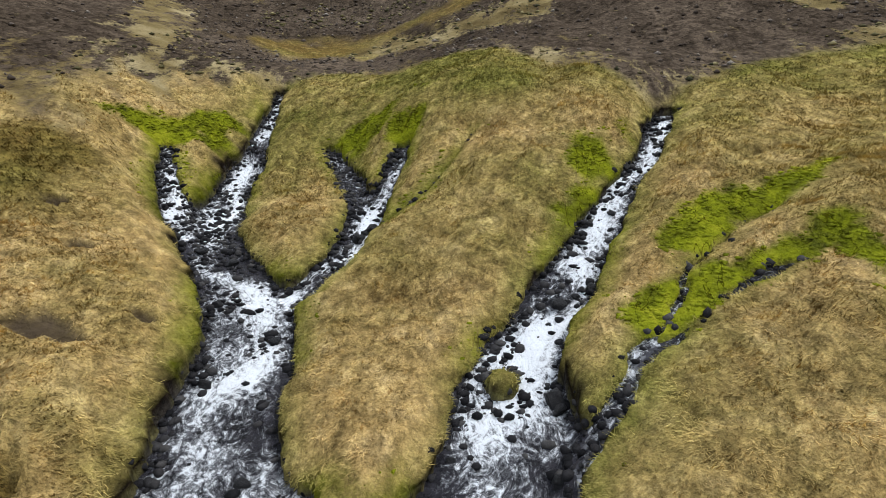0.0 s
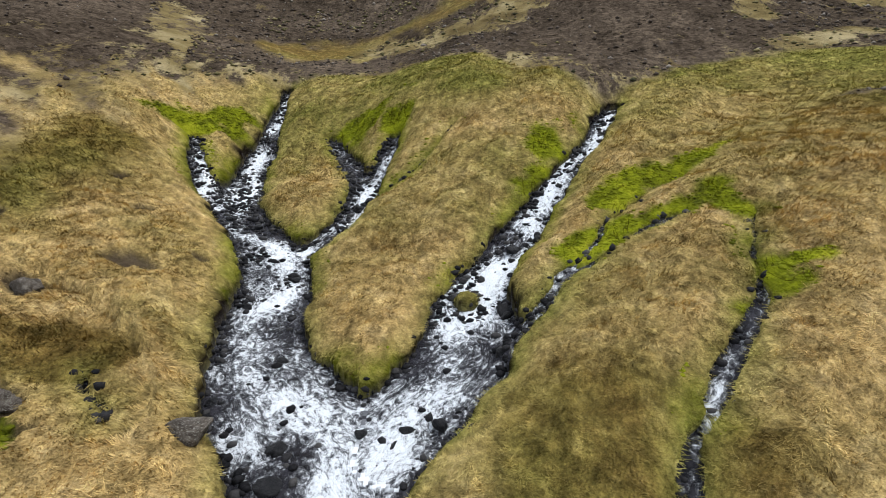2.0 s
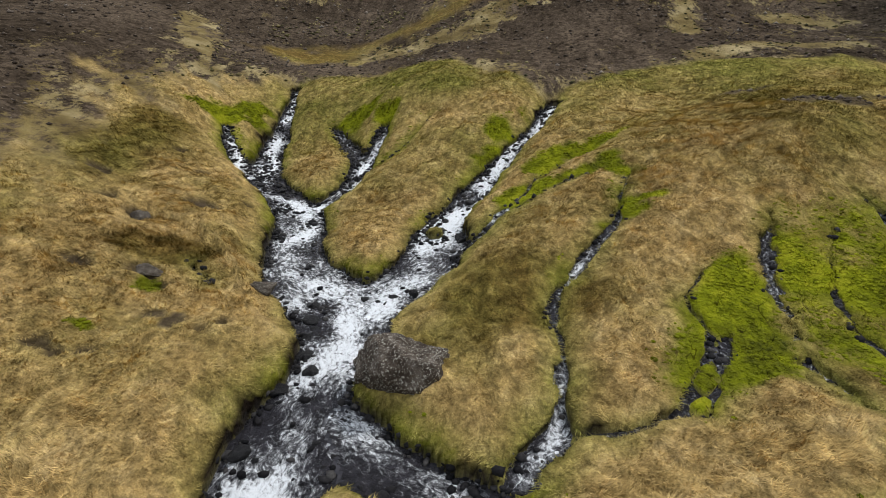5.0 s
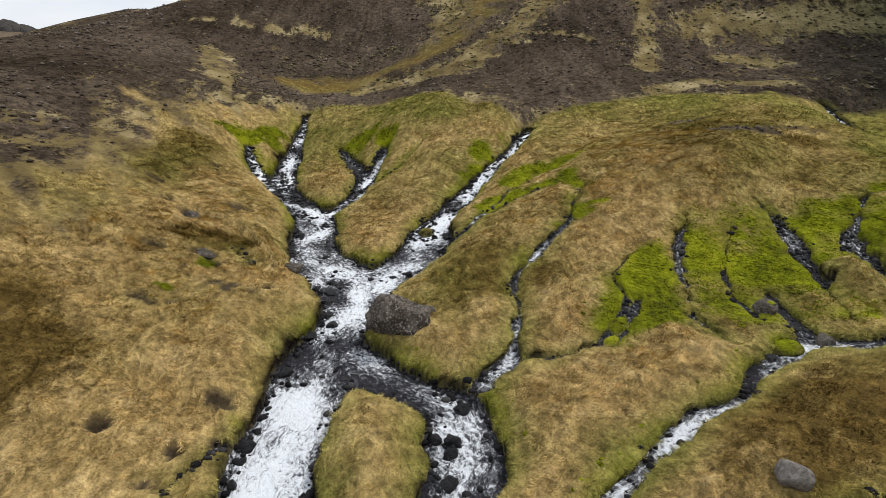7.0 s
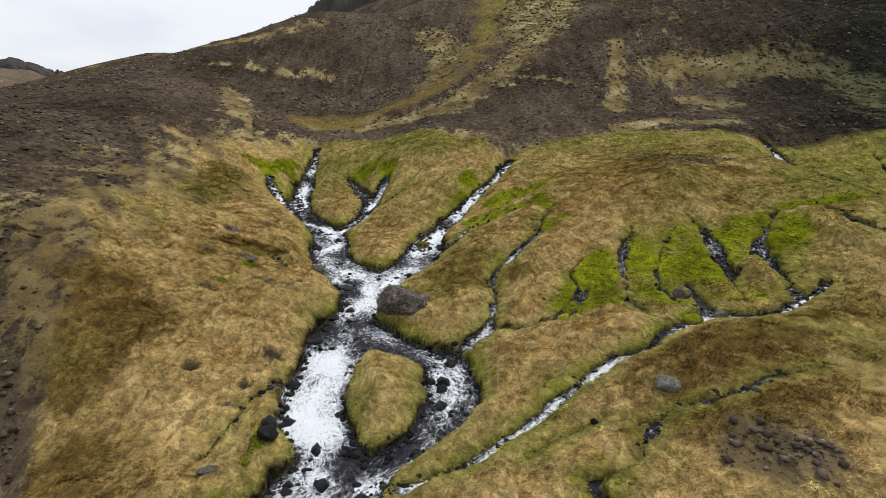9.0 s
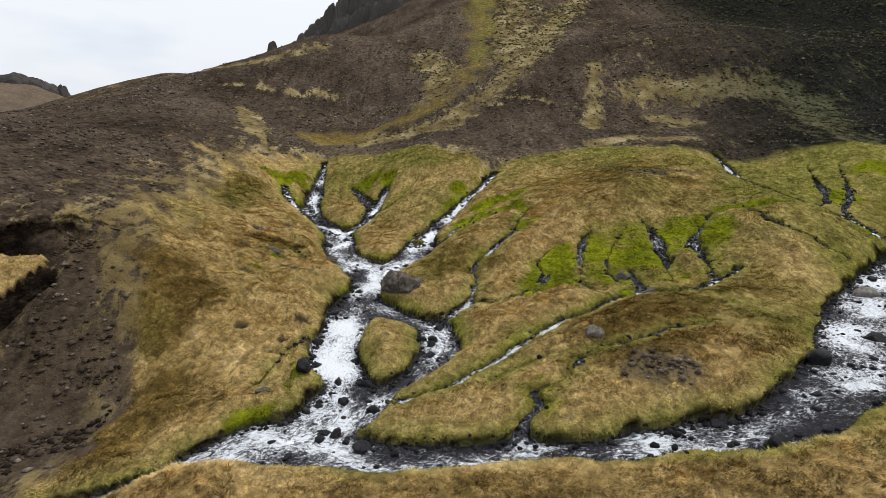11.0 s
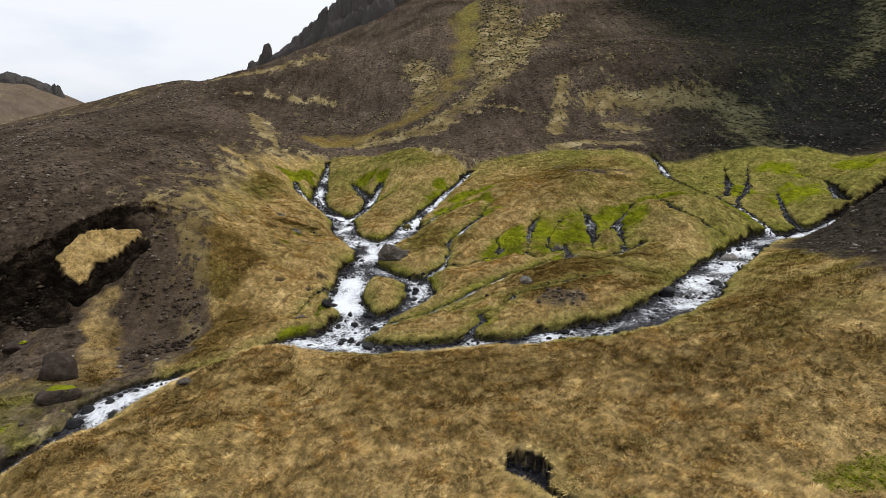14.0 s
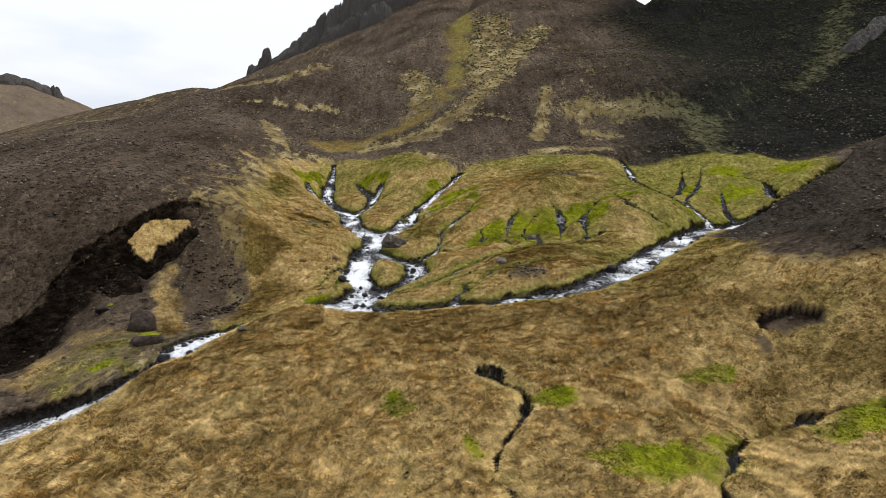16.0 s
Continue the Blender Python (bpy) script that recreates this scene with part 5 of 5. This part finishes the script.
# the great boulder on the bank and other rocks in the turf
put_stone("boulder", stone_mesh("boulder", 8, BOULDER, 5, 3, 0.16), -0.5, -1.8, 1.02, 0.88, 1.15, 12, 0.2, "big lichen-spotted grey boulder on the stream bank", "boulder", z=1.34)
for x, y, sx_, sy_, sz_, turn_, seed, label in [
    (-4.45, 1.05, 0.6, 0.34, 0.24, 10, 11, "flat grey rock half sunk in the grassy bank"),
    (-7.3, 1.0, 0.4, 0.3, 0.24, 30, 12, "brown lichened rock in a bare hollow of the turf"),
    (-9.1, 4.1, 0.36, 0.3, 0.24, 80, 13, "dark rock half buried in dry grass"),
    (6.65, -8.55, 0.34, 0.28, 0.3, 20, 14, "pale lichened rock lying on the meadow"),
    (10.5, -3.45, 0.34, 0.26, 0.3, 40, 15, "dark pointed rock beside the meadow brook"),
    (9.75, -2.0, 0.36, 0.3, 0.26, 0, 16, "grey rock among bright cushion moss"),
    (19.4, -4.1, 0.6, 0.45, 0.5, 25, 22, "grey rock standing in the river"),
    (-12.7, -14.9, 0.85, 0.6, 0.8, 15, 17, "dark upright block fallen from the slip"),
    (-11.6, -16.7, 0.75, 0.5, 0.4, 20, 18, "mossy block above the river"),
    (-15.4, -13.4, 0.55, 0.4, 0.3, 35, 19, "earthy block below the slip"),
    (-6.8, -17.0, 0.3, 0.22, 0.16, 35, 20, "small grey stone on the river bank"),
    (-4.4, -10.2, 0.25, 0.2, 0.16, 0, 21, "dark stone on the grassy bank"),
]:
    rock = put_stone("rock", stone_mesh("rock", seed, BOULDER if seed == 12 else PALE_ROCK if seed in (14, 22) else SLIP_ROCK if 17 <= seed <= 19 else DRY_ROCK, 3, 7, 0.14), x, y, sx_, sy_, sz_, turn_, 0.38, label)
    if seed in (16, 18, 19):
        moss_cap(rock, 0.1, 0.0, 0.62 if seed == 18 else 0.5, 0.6 if seed == 18 else 0.5, seed)

# stones in the water that show above it
NAMED_STONES = [(-3.1, 0.7, 0.26), (-3.2, 1.4, 0.24), (-3.0, 0.0, 0.22), (-1.9, 1.9, 0.2), (-1.1, 1.9, 0.2), (-1.3, 1.6, 0.18), (-0.8, 2.2, 0.15), (-3.9, 3.9, 0.17), (-4.2, 4.5, 0.13),
    (-2.6, -1.3, 0.28), (-2.9, -0.8, 0.22), (-1.83, -10.1, 0.3), (-3.3, -9.2, 0.32), (-3.5, -8.6, 0.3), (-3.2, -7.9, 0.26), (-3.5, -6.2, 0.25), (-0.9, -12.6, 0.34), (0.4, -9.2, 0.22),
    (16.2, -8.8, 0.4), (12.9, -10.7, 0.5), (9.5, -14.5, 0.4), (-7.7, -14.5, 0.3), (-10.4, -17.0, 0.3), (-10.3, -17.9, 0.34), (-10.0, -16.3, 0.24), (-9.5, -15.4, 0.2), (-9.3, -17.3, 0.26), (-10.5, -19.9, 0.35), (-3.45, -6.6, 0.2), (-3.42, -7.2, 0.22), (-3.4, -5.7, 0.18), (-3.35, -8.0, 0.2), (-3.3, -7.6, 0.14), (-3.4, -5.2, 0.18), (-2.6, -9.6, 0.2), (-2.9, -10.6, 0.18)]
for i, (x, y, r) in enumerate(NAMED_STONES):
    put_stone("stream_stone", STREAM_STONES[i % 8], x, y, r * 0.95, r * 0.8, r * 0.7, 47 * i, 0.18, "wet black stone standing in the rushing stream", "stone", "stones in the streams")
pick = random.Random(5)
placed = 0
names = ["west_stream"] * 7 + ["east_stream"] * 5 + ["river"] * 6 + ["island_arm"] * 4 + ["middle_stream"] * 2 + ["west_head", "meadow_brook", "upper_brook", "river_low"]
while placed < 250:
    line = COURSES[pick.choice(names)][0]
    k = pick.randrange(3, len(line) - 3)
    p, ahead = line[k], line[k + 2, :2] - line[k - 2, :2]
    side = np.array([-ahead[1], ahead[0]]) / np.hypot(*ahead)
    off = pick.choice((-1, 1)) * (1 - 0.75 * pick.random() ** 1.8) * max(0.05, p[2] - 0.02)
    near = [(0.0, 0.0)] + [(pick.gauss(0, 0.22), pick.gauss(0, 0.22)) for _ in range(pick.choice((0, 1, 2, 3)))]
    for ox, oy in near:
        x, y = p[0] + off * side[0] + ox, p[1] + off * side[1] + oy
        if math.hypot(x + 2.65, (y + 6.8) / 2) < 0.75:
            continue
        if not (-14 < x < 26 and -24 < y < 22) or placed >= 250:
            continue
        here = np.array([x]), np.array([y])
        if at_ground(COVER["edge"], *here)[0] > 0.04:
            continue
        r = (0.05 + 0.13 * pick.random() ** 2.2) * min(1.25, 0.55 + p[2])
        lift_to = max(float(at_ground(GZ, *here)[0]), float(nearest_stream(*here)[1][0]) - 0.06)
        put_stone("stream_stone", STREAM_STONES[placed % 8], x, y, r * pick.uniform(0.9, 1.5), r * pick.uniform(0.7, 1.1), r * pick.uniform(0.6, 0.95), pick.uniform(0, 360), 0.22,
            "wet black stone in the stream", "stone", "stones in the streams", z=lift_to)
        placed += 1

# crags on the skyline
CRAG = rock_material("crag_rock", (0.026, 0.023, 0.021), (0.062, 0.056, 0.05), (0.13, 0.118, 0.105), 0.0, 0.95)


def crag_mesh(seed, w, d, h, columns, lean=(0.0, 0.0), rags=0.3):
    """A jagged outcrop: a block of weathered columns of uneven height."""
    r = random.Random(seed)
    off = Vector((r.uniform(-99, 99), r.uniform(-99, 99), 0))
    nu, nv = 8 * columns, 14
    verts, faces = [], []
    for j in range(nv + 1):
        for i in range(nu + 1):
            u, v = 2 * i / nu - 1, 2 * j / nv - 1
            shape = max(0.0, 1 - abs(u) ** 3) ** 0.6 * max(0.0, 1 - abs(v) ** 2.5) ** 0.5
            cell = noise.cell(Vector((u * columns * 1.3, v * 2.2, seed)) + off)
            rag = noise.noise(Vector((u * columns, v * 1.5, 0)) + off)
            fine = noise.noise(Vector((u * columns * 4, v * 6, 0)) + off)
            z = h * (shape * (0.76 + rags * rag + 0.07 * cell) + 0.35 * rags * fine * shape) - 0.35 * h * (1 - shape)
            z += lean[0] * u * w + lean[1] * v * d
            sway = 0.12 * w / columns
            verts.append((u * w + sway * noise.noise(Vector((u * 9, v * 9, 3)) + off), v * d + sway * noise.noise(Vector((u * 9, v * 9, 7)) + off), z))
    for j in range(nv):
        for i in range(nu):
            a = j * (nu + 1) + i
            faces.append((a, a + 1, a + nu + 2, a + nu + 1))
    me = bpy.data.meshes.new("crag")
    me.from_pydata(verts, [], faces)
    me.materials.append(CRAG)
    return me


def crag(x, y, w, d, h, seed, label, turn=0, columns=3, sunk=0.1):
    gx_, gy_ = float(broad(x + 1.5, y) - broad(x - 1.5, y)) / 3, float(broad(x, y + 1.5) - broad(x, y - 1.5)) / 3
    c, s = math.cos(radians(turn)), math.sin(radians(turn))
    lean = (gx_ * c + gy_ * s, -gx_ * s + gy_ * c) if w > 2 else (0.0, 0.0)
    ob = new("crag", crag_mesh(seed, w, d, h, columns, lean, 0.14 if columns > 3 else 0.3))
    ob.matrix_world = pose(x, y, float(height(x, y)[0]) - sunk * h, 0, 0, turn)
    return tagged(ob, label, "crag", "crags on the crest" if "crest" in label else "")


crag(-83.4, 256, 3.2, 2.8, 10.5, 60, "upright dark rock stack on the crest of the mountain", 20, 1)
crag(-85.6, 256, 2.6, 2.4, 6.0, 63, "dark shoulder of rock beside the stack on the crest", 40, 1)
crag(-91.5, 256, 2.2, 2.2, 5.0, 61, "small dark rock stack on the crest of the mountain", 60, 1)
crag(-88.5, 256, 3.6, 2.6, 2.6, 62, "low dark rocks on the crest of the mountain", 10, 2)
for i, (x, y, w, d, h) in enumerate([(-77.5, 257, 5.5, 5, 3.0), (-72, 257, 7, 6, 5.5), (-66, 257, 7.5, 7, 9), (-60, 258, 8, 8, 13), (-53.5, 258, 9, 9, 18), (-46, 259, 10, 10, 23), (-37, 260, 11, 10, 30), (-27, 261, 11, 11, 33), (-16, 262, 12, 11, 34), (-4, 262, 12, 11, 34),
    (-68, 251, 6, 3.5, 5.5), (-58, 250, 7, 4, 8), (-48, 249, 8, 4.5, 10), (-37, 248, 9, 5, 12), (-26, 247, 10, 5.5, 13)]):
    crag(x, y, w, d, h, 70 + i, "dark weathered cliff along the crest of the mountain", 14 * (i % 3) - 10, 4, 0.25)
for i, (x, y, w, d, h) in enumerate([(-362, 452, 15, 14, 11), (-346, 455, 12, 12, 8), (-334, 456, 8, 10, 7), (-324.5, 457, 4.5, 6, 12), (-380, 450, 14, 14, 11)]):
    crag(x, y, w, d, h, 90 + i, "dark jagged rock on a far mountain top", 20 * i, 3, 0.2)
for i, (x, y, w, d, h) in enumerate([(65.6, 41.9, 3.2, 1.6, 1.8), (68.2, 42.6, 3.0, 1.6, 2.2)]):
    crag(x, y, w, d, h, 95 + i, "black overhanging ledge high on the slope", 30, 3)
